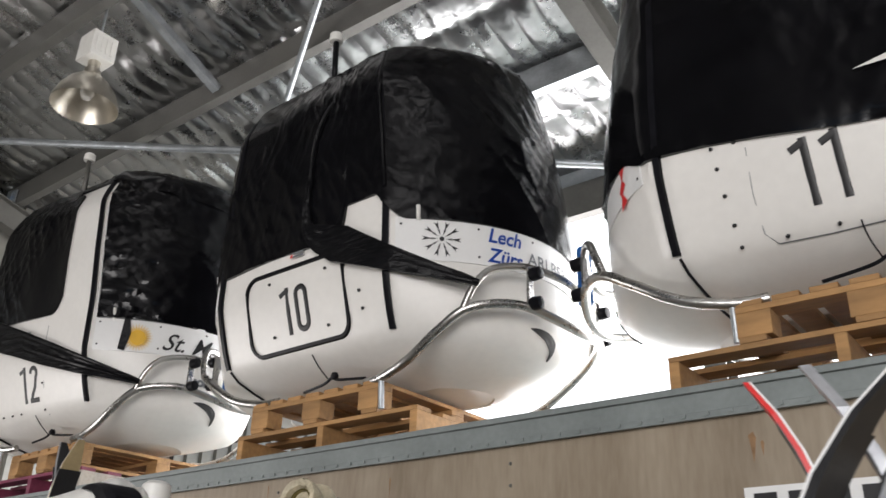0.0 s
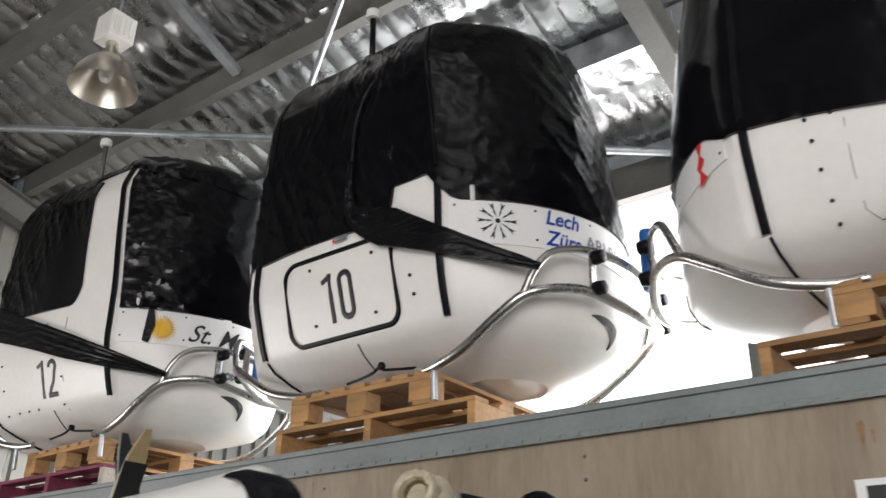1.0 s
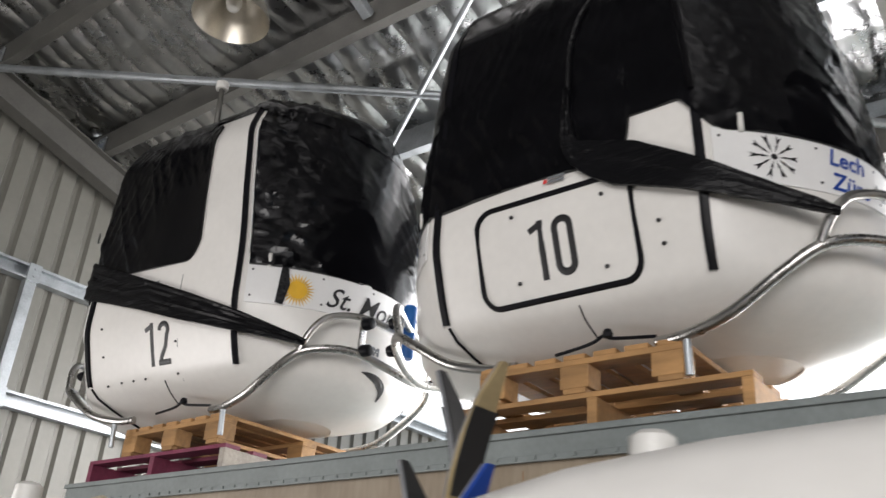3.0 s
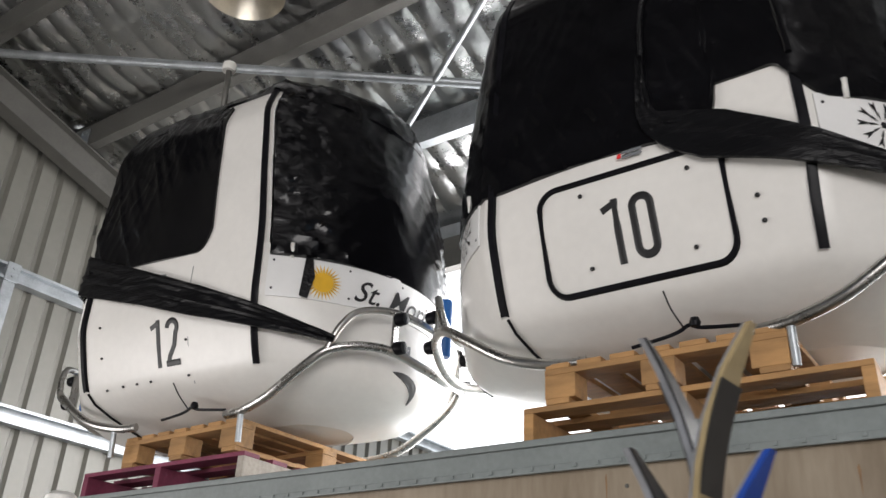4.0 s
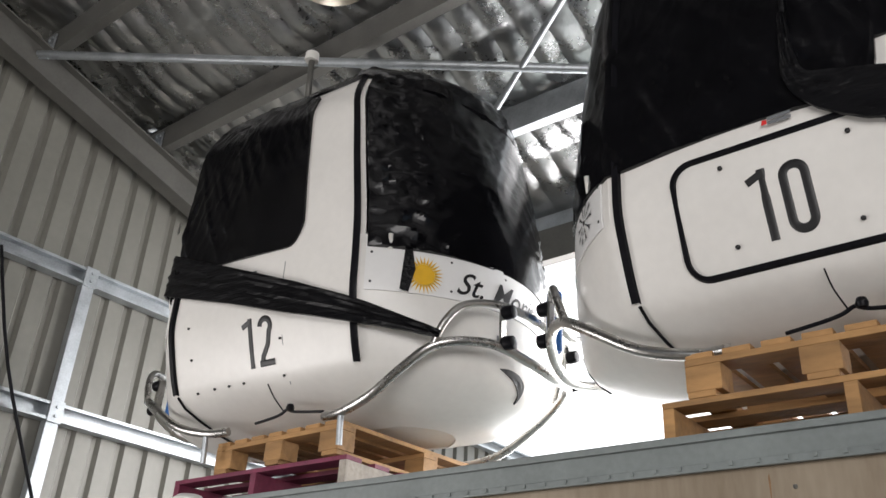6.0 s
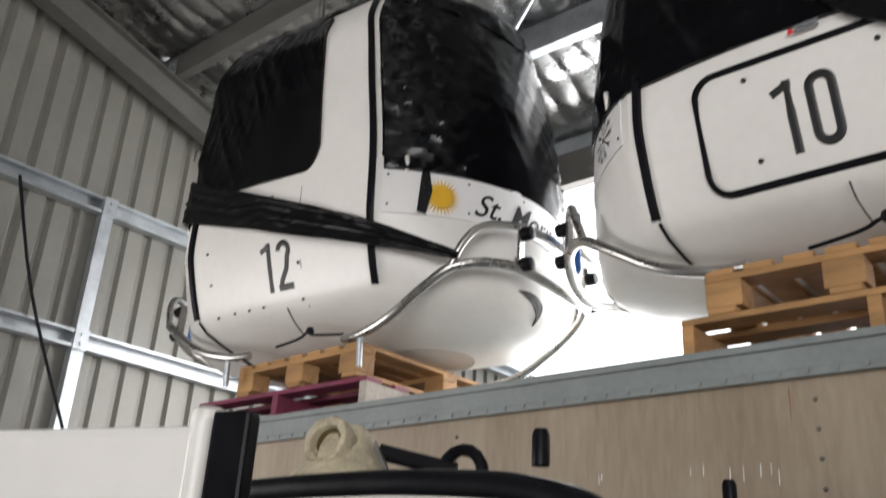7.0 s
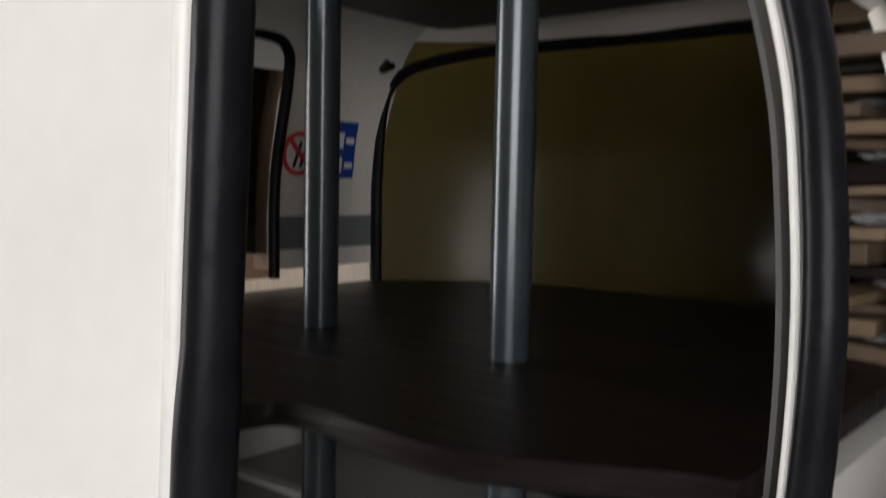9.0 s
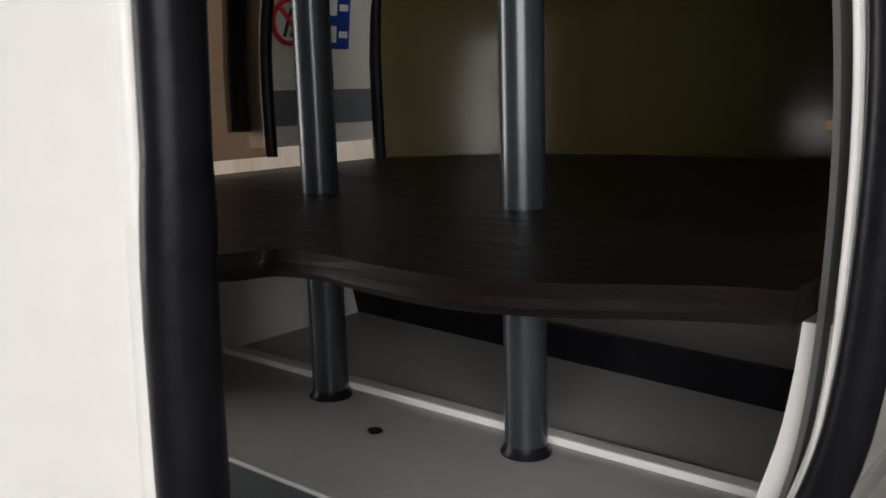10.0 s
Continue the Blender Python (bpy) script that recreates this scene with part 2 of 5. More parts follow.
def c_section(name, a, b, height, width, material, label, category, group="", flip=1, lip=0.02, t=0.006):
    """A lipped channel from a to b, standing on its lower flange."""
    a, b = Vector(a), Vector(b)
    d = (b - a).normalized()
    s = Vector((0, 0, 1)).cross(d).normalized() * flip
    up = d.cross(s).normalized()
    if up.z < 0:
        up = -up
    prof = [(width, lip), (width, 0), (0, 0), (0, height), (width, height), (width, height - lip)]
    inner = [(width - t, lip), (width - t, t), (t, t), (t, height - t), (width - t, height - t), (width - t, height - lip)]
    loop = prof + inner[::-1]
    bm = bmesh.new()
    ra = [bm.verts.new(a + s * p + up * q) for p, q in loop]
    rb = [bm.verts.new(b + s * p + up * q) for p, q in loop]
    n = len(loop)
    for k in range(n):
        bm.faces.new((ra[k], ra[(k + 1) % n], rb[(k + 1) % n], rb[k]))
    ob = part(name, bm, material, smooth=False)
    return tagged(ob, label, category, group)


# purlins past y = 3.2 take the paler finish, the rest the darker one
for k in range(-9, 3):
    y = 3.2 + k * 0.98
    z = under_roof(y)
    c_section("purlin", (-7.9, y, z), (9, y, z), 0.2, 0.075, M_GALV if k > 0 else M_STRUCT, "steel roof purlin under the foil", "purlin", "roof purlins")
    pur = scene.collection.objects[-1]
    for xx in (-7.72, -1.9, 4.0):
        bm = bmesh.new()
        add_box(bm, xx - 0.05, xx + 0.05, y - 0.02, y - 0.006, z - 0.01, z + 0.15, None, 0.002)
        for bx in (-0.025, 0.025):
            for bz in (0.04, 0.11):
                add_tube(bm, [(xx + bx, y - 0.02, z + bz), (xx + bx, y - 0.03, z + bz)], 0.01, 6)
        part("cleat", bm, M_GALV, pur, "bolted steel cleat", smooth=False)


def i_beam(name, a, b, depth, width, material, label, category, group=""):
    a, b = Vector(a), Vector(b)
    d = (b - a).normalized()
    s = Vector((1, 0, 0))
    if abs(d.dot(s)) > 0.9:
        s = Vector((0, 1, 0))
    up = d.cross(s).normalized()
    if up.z < 0:
        up = -up
    s = up.cross(d).normalized()
    h, w, t = depth / 2, width / 2, 0.012
    beam = thing(name, Matrix.Identity(4), label, category, group)
    for nm, p0, p1, q0, q1 in (("flange", -w, w, -h, -h + t), ("web", -t / 2, t / 2, -h + t, h - t), ("flange", -w, w, h - t, h)):
        bm = bmesh.new()
        ra, rb = ([bm.verts.new(c + s * p + up * q) for p, q in ((p0, q0), (p1, q0), (p1, q1), (p0, q1))] for c in (a, b))
        for k in range(4):
            bm.faces.new((ra[k], ra[(k + 1) % 4], rb[(k + 1) % 4], rb[k]))
        bm.faces.new(ra)
        bm.faces.new(rb[::-1])
        part(nm, bm, material, beam, smooth=False)
    return beam


for x in (-7.72, -1.9, 4.0):
    i_beam("rafter", (x, -2.5, under_roof(-2.5) - 0.13), (x, 5.3, under_roof(5.3) - 0.13), 0.24, 0.14, M_STRUCT, "grey painted steel roof rafter", "rafter", "roof rafters")
    i_beam("column", (x, 5.25, 0), (x, 5.25, under_roof(5.3) - 0.1), 0.2, 0.14, M_STRUCT, "grey painted steel shed column", "column", "shed columns")

for ends, r in (([(-7.75, 2.14, 5.70), (-1.95, 5.2, 4.88)], 0.03), ([(-6.6, 4.9, 4.96), (-1.95, 2.02, 5.72)], 0.022)):
    brace = thing("roof_brace", Matrix.Identity(4), "galvanised tube bracing across the roof", "brace", "roof braces")
    tube("brace_tube", ends, r, M_GALV, brace)
    for p, q in (ends, ends[::-1]):
        way = (Vector(q) - Vector(p)).normalized()
        bm = bmesh.new()
        add_box(bm, -0.16, 0.12, -0.005, 0.005, -r * 1.25, r * 1.25, None, 0.003)
        add_tube(bm, [(-0.11, -0.014, 0), (-0.11, 0.014, 0)], 0.012, 6)
        part("end_plate", bm, M_GALV, brace, "flattened bolted end", smooth=False, at=Matrix.Translation(p) @ way.to_track_quat("X", "Z").to_matrix().to_4x4())
for x in (-4.7, -1.0):
    for y in (2.22, 3.2):
        za, zb = under_roof(y) + 0.02, under_roof(y - 0.9) + 0.16
        ob = box("bridging_strut", -0.035, 0.035, 0, 0.94, -0.03, 0.03, M_GALV, at=Matrix.Translation((x, y - 0.9, zb)) @ Euler((math.atan2(za - zb, 0.9), 0, 0)).to_matrix().to_4x4())
        tagged(ob, "galvanised strut bridging two purlins", "strut", "purlin struts")

# eave beam over the open long side, and the glare outside
c_section("eave_beam", (-7.9, 5.1, 4.72), (9, 5.1, 4.72), 0.26, 0.09, M_STRUCT, "grey steel beam along the eave", "beam")
bm = bmesh.new()
add_box(bm, -20, 14, 11.0, 11.1, -2, 9)
backdrop = part("backdrop", bm, M_GLARE, smooth=False)
tagged(backdrop, "dazzling white daylight outside the open side", "backdrop", kind="structure")

# gable wall of ribbed sheets
wall = thing("wall_west", Matrix.Identity(4), "cream ribbed steel sheets of the gable wall", "wall", kind="structure")
ribs = [(0, 0), (0.118, 0), (0.138, 0.032), (0.17, 0.032), (0.19, 0)]
sheet_w = 0.76
bm = bmesh.new()
prof = [(r + 0.19 * c, h) for c in range(4) for r, h in ribs[:-1]] + [(sheet_w, 0)]
sheet_mesh = {}


def wall_sheet(yy):
    bm = bmesh.new()
    zt = under_roof(yy + sheet_w / 2) + 0.2
    rows = [[bm.verts.new((dx - h, p, z)) for p, h in prof] for dx, z in ((0, 0), (0, zt))]
    back = [[bm.verts.new((dx - h - 0.004, p, z)) for p, h in prof] for dx, z in ((0, 0), (0, zt))]
    for r in (rows, back):
        for k in range(len(prof) - 1):
            bm.faces.new((r[0][k], r[0][k + 1], r[1][k + 1], r[1][k]))
    part("wall_sheet", bm, M_WALL, wall, smooth=False, at=pose(-7.93, yy, 0))


bm.free()
for k in range(-10, 18):
    wall_sheet(k * 0.76)
for z in (3.3, 4.27):
    c_section("wall_girt", (-7.92, -8, z), (-7.92, 13, z), 0.12, 0.09, M_GALV, "galvanised girt across the wall sheets", "girt", "wall girts", flip=-1)
    girt = scene.collection.objects[-1]
    for y in (-2.6, 0.2, 3.0, 6.2):
        bm = bmesh.new()
        add_box(bm, -7.85, -7.823, y - 0.05, y + 0.05, z - 0.012, z + 0.132, None, 0.003)
        for q in (0.03, 0.09):
            add_tube(bm, [(-7.825, y, z + q), (-7.812, y, z + q)], 0.011, 6)
        part("girt_bracket", bm, M_GALV, girt, "bolted galvanised bracket", smooth=False)
for y, za, zb in ((3.0, 3.42, 4.27), (3.0, 0.0, 3.3), (6.2, 0, 3.3)):
    c = box("wall_post", -7.91, -7.84, y - 0.045, y + 0.045, za, zb, M_GALV)
    tagged(c, "galvanised post between the wall girts", "post", "wall posts")
tagged(tube("wall_cable", [(-7.83, 2.35, 4.3), (-7.8, 2.6, 3.55), (-7.75, 3.0, 2.7), (-7.7, 3.9, 0.9), (-7.7, 4.3, 0.0)], 0.011, M_RUBBER, steps=4), "thin dark cable stay from a wall girt to the floor", "cable")

# plain walls that close the shed behind the camera
for nm, a in (("wall_east", (9.0, 9.1, -8, 5.3, 0, 5.6)), ("wall_south_low", (-8, -1.4, -8.1, -8.0, 0, 5.4)), ("wall_south_high", (6.8, 9, -8.1, -8.0, 0, 5.4)), ("wall_south_lintel", (-1.4, 6.8, -8.1, -8.0, 4.6, 5.4))):
    tagged(box(nm, *a, M_WALL, bevel=0), "cream steel sheet wall of the shed", "wall", kind="structure")

# high-bay lamp


def high_bay(x, y, z):
    t = thing("high_bay_lamp", pose(x, y, z) @ Matrix.Diagonal((0.92, 0.92, 1.0, 1.0)), "spun aluminium high-bay lamp with white ballast box", "lamp", "high-bay lamps")
    lathe("shade", [(0.235, 0), (0.232, 0.03), (0.2, 0.11), (0.15, 0.18), (0.09, 0.235), (0.065, 0.25), (0.06, 0.25), (0.085, 0.228), (0.145, 0.172), (0.195, 0.1), (0.227, 0.02), (0.235, 0)], M_LAMP, t, "brushed aluminium bell reflector", 40)
    lathe("bulb", [(0.0, 0.05), (0.035, 0.07), (0.05, 0.11), (0.035, 0.17), (0.03, 0.24), (0, 0.24)], M_CAP, t, "", 16)
    lathe("collar", [(0.06, 0.25), (0.06, 0.29), (0.045, 0.3), (0.045, 0.36), (0, 0.36)], M_LAMP, t, "", 20)
    bm = bmesh.new()
    add_box(bm, -0.1, 0.1, -0.1, 0.1, 0.36, 0.56, bevel=0.012)
    for k in range(4):
        add_box(bm, 0.1, 0.106, -0.07 + k * 0.04, -0.055 + k * 0.04, 0.4, 0.52)
    part("ballast_box", bm, M_CAP, t, "white ballast housing", smooth=False)
    tube("hook", [(0, 0, 0.56), (0, 0, under_roof(y) + 0.15 - z)], 0.01, M_GALV, t)


high_bay(-4.92, 2.32, 4.98)

# ---- shipping container ----
CT = 2.565
cont = thing("shipping_container", pose(0, 0, 0), "beige shipping container with a grey top rail", "container")
bm = bmesh.new()
add_box(bm, -6.15, 6.0, 2.775, 5.1, 0.1, CT - 0.105)
part("side_wall", bm, M_CONT, cont, smooth=False)
bm = bmesh.new()
add_box(bm, -6.17, 6.02, 2.755, 2.86, CT - 0.105, CT, bevel=0.006)
part("top_rail", bm, M_RAIL, cont, "grey painted steel rail with rivets", smooth=False)
box("rail_lip", -6.17, 6.02, 2.743, 2.754, CT - 0.11, CT - 0.085, M_RAIL, cont)
box("rail_edge", -6.17, 6.02, 2.738, 2.754, CT - 0.02, CT + 0.004, M_RAIL, cont)
bm = bmesh.new()
for k in range(150):
    add_box(bm, -6.1 + k * 0.08, -6.088 + k * 0.08, 2.737, 2.744, CT - 0.102, CT - 0.09)
tagged(part("riveting", bm, M_RAIL, cont, smooth=False), kind="stuff")
box("roof_panel", -6.14, 5.99, 2.86, 5.08, CT - 0.05, CT - 0.004, M_RAIL, cont)
box("bottom_rail", -6.17, 6.02, 2.76, 5.12, 0.0, 0.14, M_RAIL, cont)
for xx in (-6.16, 5.9):
    box("corner_post", xx, xx + 0.12, 2.75, 2.9, 0.14, CT - 0.11, M_RAIL, cont)
bm = bmesh.new()
for k in range(9):
    for n in range(24):
        bmesh.ops.create_uvsphere(bm, u_segments=6, v_segments=4, radius=0.0075, matrix=Matrix.Translation((-5.69 + k * 1.28, 2.775, 0.52 + n * 0.0815)))
tagged(part("side_rivets", bm, M_STRUCT, cont), kind="stuff")
rng = random.Random(3)
for k, xx in enumerate((-3.82, -3.81, -3.51, -3.47, -3.39, -3.35, -3.3, -3.27, -3.25)):
    bm = bmesh.new()
    w, top, tall = rng.uniform(0.001, 0.0025), 2.225 + rng.uniform(-0.01, 0.015), rng.uniform(0.02, 0.05)
    bm.faces.new([bm.verts.new((xx + a, 2.7738, z)) for a, z in ((-w, top - tall), (w * 0.4, top - tall * 1.1), (w, top - 0.3 * tall), (0, top))])
    part("scuff", bm, M_BAND, cont, "thin white scrape on the paint", smooth=False)
for xx, zz, w, tall in ((-0.93, 2.40, 0.012, 0.10), (-0.9, 2.37, 0.006, 0.05), (-3.2, 2.44, 0.003, 0.12), (-2.45, 2.40, 0.004, 0.09), (-5.0, 2.42, 0.005, 0.15)):
    bm = bmesh.new()
    bm.faces.new([bm.verts.new((xx + a * w, 2.7742, zz - b * tall)) for a, b in ((-1, 0.1), (-0.6, 0.5), (-0.2, 1.0), (0.3, 0.7), (1.0, 0.2), (0.4, 0.0))])
    part("rust_run", bm, M_RUST, cont, "brown rust run", smooth=False)
plate = box("number_plate", -0.973, -0.073, 2.766, 2.774, 2.077, 2.227, M_BAND, cont, "white plate with dark unreadable characters", 0.001)
for k in range(8):
    box("character_bar", -0.943 + k * 0.105, -0.873 + k * 0.105, 2.763, 2.7655, 2.102, 2.207, M_BLACK, plate, "", 0.0)

# ---- pallets ----


def stringer_pallet(m, material, side=None, label=""):
    t = thing("pallet", m, label, "pallet", "pallets under the cabins")
    w = 0.585
    for k, xx in enumerate((-w + 0.02, 0, w - 0.02)):
        bm = bmesh.new()
        add_box(bm, -0.02, 0.02, -w, w, 0.02, 0.128, bevel=0.003)
        part("bearer", bm, side if (side and k == 2) else material, t, smooth=False, at=pose(xx, 0, 0))
    bm = bmesh.new()
    add_box(bm, -w, w, -0.048, 0.048, 0, 0.02, bevel=0.002)
    board = part("deck_board", bm, material, t, smooth=False, at=pose(0, -w + 0.048, 0.128))
    for k in range(1, 7):
        o = new("deck_board", board.data)
        o.parent, o.matrix_basis = t, pose(0, -w + 0.048 + k * (2 * w - 0.096) / 6, 0.128)
    for k in range(4):
        o = new("base_board", board.data)
        o.parent, o.matrix_basis = t, pose(0, -w + 0.048 + k * (2 * w - 0.096) / 3, 0)
    return t


def block_pallet(m, material, label, depth=1.2, w=0.425):
    t = thing("pallet", m, label, "pallet", "pallets under the cabins")
    d = depth / 2
    bm = bmesh.new()
    add_box(bm, -0.046, 0.046, -d, d, 0, 0.02, bevel=0.002)
    board = part("deck_board", bm, material, t, smooth=False, at=pose(-w + 0.05, 0, 0.13))
    for k in range(1, 7):
        o = new("deck_board", board.data)
        o.parent, o.matrix_basis = t, pose(-w + 0.05 + k * (2 * w - 0.1) / 6, 0, 0.13)
    for k in range(3):
        o = new("base_board", board.data)
        o.parent, o.matrix_basis = t, pose(-w + 0.05 + k * (w - 0.05), 0, 0)
    bm = bmesh.new()
    add_box(bm, -w, w, -0.05, 0.05, 0, 0.022, bevel=0.002)
    st = part("stringer_board", bm, material, t, smooth=False, at=pose(0, -d + 0.05, 0.108))
    bm = bmesh.new()
    add_box(bm, -0.06, 0.06, -0.05, 0.05, 0.0, 0.088, bevel=0.004)
    bl = part("block", bm, material, t, smooth=False, at=pose(-w + 0.06, -d + 0.05, 0.02))
    for j in range(3):
        if j:
            o = new("stringer_board", st.data)
            o.parent, o.matrix_basis = t, pose(0, -d + 0.05 + j * (d - 0.05), 0.108)
        for i in range(3):
            if i or j:
                o = new("block", bl.data)
                o.parent, o.matrix_basis = t, pose(-w + 0.06 + i * (w - 0.06), -d + 0.05 + j * (d - 0.05), 0.02)
    return t


PL, PU = "pale pine stringer pallet resting on the container", "pine block pallet stacked under a white cabin"
stringer_pallet(pose(-2.955, 3.42, CT), M_PINE, label=PL)
block_pallet(pose(-3.025, 3.43, CT + 0.148), M_PINE, PU)
stringer_pallet(pose(-5.55, 3.42, CT), M_PURPLE, M_PINE_GREY, "magenta painted pallet with a weathered grey side")
block_pallet(pose(-5.40, 3.42, CT + 0.148, 0, 0, -2), M_PINE, PU)
stringer_pallet(pose(-0.63, 3.42, CT), M_PINE, label=PL)
block_pallet(pose(-0.53, 3.43, CT + 0.148), M_PINE, PU)

# ---- gondola cabins ----
Z_TOP = 1.97
Z_KEYS = [0.0, 0.06, 0.11, 0.14, 0.165, 0.32, 0.5, 0.75, 1.2, 1.45, 1.6, 1.711, 1.803, 1.877, 1.933, Z_TOP]
B_KEYS = [0.20, 0.39, 0.53, 0.584, 0.602, 0.664, 0.71, 0.715, 0.735, 0.737, 0.69, 0.631, 0.514, 0.375, 0.204, 0.0]
E_KEYS = [0.15, 0.385, 0.455, 0.475, 0.484, 0.482, 0.445, 0.442, 0.416, 0.388, 0.387, 0.37, 0.326, 0.227, 0.115, 0.0]
F_KEYS = [0.50, 0.542, 0.56, 0.566, 0.57, 0.581, 0.596, 0.588, 0.548, 0.518, 0.49, 0.48, 0.46, 0.385, 0.275, 0.0]
A_0 = radians(48.8)


def smooth_interp(z, ys):
    """Monotone cubic through the keys."""
    xs = Z_KEYS
    z = min(max(z, xs[0]), xs[-1])
    i = max(k for k in range(len(xs) - 1) if xs[k] <= z)
    dx = [xs[k + 1] - xs[k] for k in range(len(xs) - 1)]
    sl = [(ys[k + 1] - ys[k]) / dx[k] for k in range(len(dx))]

    def tang(k):
        if k == 0:
            return sl[0]
        if k == len(xs) - 1:
            return sl[-1]
        a, b = sl[k - 1], sl[k]
        return 0 if a * b <= 0 else 2 * a * b / (a + b)
    h = dx[i]
    t = (z - xs[i]) / h
    return (2 * t ** 3 - 3 * t * t + 1) * ys[i] + (t ** 3 - 2 * t * t + t) * h * tang(i) + (3 * t * t - 2 * t ** 3) * ys[i + 1] + (t ** 3 - t * t) * h * tang(i + 1)


def shell(u, z, off=0.0):
    """A point of the cabin's skin: u -1..1 the number side, 1..3 one end, 3..5 the far side, 5..7 the other end."""
    b, e, f = smooth_interp(z, B_KEYS), smooth_interp(z, E_KEYS), smooth_interp(z, F_KEYS)
    u = (u + 1) % 8 - 1

    def end(v):
        a = A_0 + v * (math.pi / 2 - A_0) if v <= 1 else math.pi / 2 + (v - 1) * (math.pi / 2 - A_0)
        return f + e * (math.sin(a) - math.sin(A_0)) / (1 - math.sin(A_0)), b * math.cos(a) / math.cos(A_0)
    if u <= 1:
        p = Vector((u * f, -b, z))
    elif u < 3:
        ex, ey = end(u - 1)
        p = Vector((ex, -ey, z))
    elif u <= 5:
        p = Vector(((4 - u) * f, b, z))
    else:
        ex, ey = end(u - 5)
        p = Vector((-ex, ey, z))
    if off:
        q = shell(u + 0.01, z)
        r = shell(u - 0.01, z)
        s, w = shell(u, min(z + 0.01, Z_TOP)), shell(u, max(z - 0.01, 0))
        n = (q - r).cross(s - w)
        if n.length > 1e-9:
            p = p + n.normalized() * off
    return p


def front_y(z):
    return -smooth_interp(z, B_KEYS)


def patch(name, u0, u1, zlo, zhi, nu, nz, off, material, parent, label="", thick=0.01, wrinkle=None):
    """A thin sheet of the skin between two heights (numbers or functions of u), with closed edges."""
    lo = zlo if callable(zlo) else (lambda u: zlo)
    hi = zhi if callable(zhi) else (lambda u: zhi)
    full = u1 - u0 >= 7.999
    bm = bmesh.new()
    cols = nu if full else nu + 1
    out, inn = [], []
    for i in range(cols):
        u = u0 + (u1 - u0) * i / nu
        co, ci = [], []
        for j in range(nz + 1):
            z = lo(u) + (hi(u) - lo(u)) * j / nz
            d = off + (wrinkle(u, z) if wrinkle else 0.0)
            co.append(bm.verts.new(shell(u, z, d)))
            ci.append(bm.verts.new(shell(u, z, off - thick)))
        out.append(co)
        inn.append(ci)
    last = cols if full else cols - 1
    for i in range(last):
        k = (i + 1) % cols
        for j in range(nz):
            bm.faces.new((out[i][j], out[k][j], out[k][j + 1], out[i][j + 1]))
            bm.faces.new((inn[i][j], inn[i][j + 1], inn[k][j + 1], inn[k][j]))
        for j in (0, nz):
            bm.faces.new((out[i][j], inn[i][j], inn[k][j], out[k][j]))
    if not full:
        for i in (0, cols - 1):
            for j in range(nz):
                bm.faces.new((out[i][j], out[i][j + 1], inn[i][j + 1], inn[i][j]))
    bmesh.ops.remove_doubles(bm, verts=bm.verts, dist=1e-5)
    return part(name, bm, material, parent, label)


def on_front(x, z, off):
    return Vector((x, front_y(z) - off, z))


def band_on_front(name, pts, width, material, parent, label="", off=0.004, closed=True):
    bm = bmesh.new()
    n = len(pts)
    rings = []
    for i, (x, z) in enumerate(pts):
        a, b = pts[(i - 1) % n], pts[(i + 1) % n]
        if not closed:
            a, b = pts[max(i - 1, 0)], pts[min(i + 1, n - 1)]
        d = Vector((b[0] - a[0], b[1] - a[1])).normalized()
        nx, nz = -d.y * width / 2, d.x * width / 2
        rings.append([bm.verts.new(on_front(x + nx * k, z + nz * k, o)) for k, o in ((-1, 0.001), (-0.7, off), (0.7, off), (1, 0.001))])
    for i in range(n if closed else n - 1):
        a, b = rings[i], rings[(i + 1) % n]
        for k in range(3):
            bm.faces.new((a[k], a[k + 1], b[k + 1], b[k]))
    return part(name, bm, material, parent, label)


def rounded_rect(x0, x1, z0, z1, r, steps=6):
    out = []
    for cx, cz, a0 in ((x1 - r, z1 - r, 0), (x0 + r, z1 - r, 90), (x0 + r, z0 + r, 180), (x1 - r, z0 + r, 270)):
        for k in range(steps + 1):
            a = radians(a0 + 90 * k / steps)
            out.append((cx + r * math.cos(a), cz + r * math.sin(a)))
    return out


def flat_text(name, text, size, material, parent, place, label="", bold=0.0, squeeze=1.0, shear=0.0, space=1.0):
    """Letters as a mesh; place(x, y) gives the point of the surface for each corner."""
    cu = bpy.data.curves.new(name, "FONT")
    cu.body, cu.size, cu.offset, cu.shear, cu.space_character, cu.align_x = text, size, bold, shear, space, "CENTER"
    cu.resolution_u = 4
    tmp = bpy.data.objects.new("tmp", cu)
    me = bpy.data.meshes.new_from_object(tmp)
    bpy.data.objects.remove(tmp)
    bm = bmesh.new()
    bm.from_mesh(me)
    bpy.data.meshes.remove(me)
    bmesh.ops.subdivide_edges(bm, edges=[e for e in bm.edges if e.calc_length() > size * 0.3], cuts=2)
    for v in bm.verts:
        v.co = place(v.co.x * squeeze, v.co.y)
    return part(name, bm, material, parent, label, smooth=False)


def bolt(u, z, parent, r=0.009):
    p, q = shell(u, z, 0.001), shell(u, z, 0.008)
    bm = bmesh.new()
    add_tube(bm, [p, q], r, 8)
    return part("bolt", bm, M_BLACK, parent)


def u_front(x):
    return x / 0.585


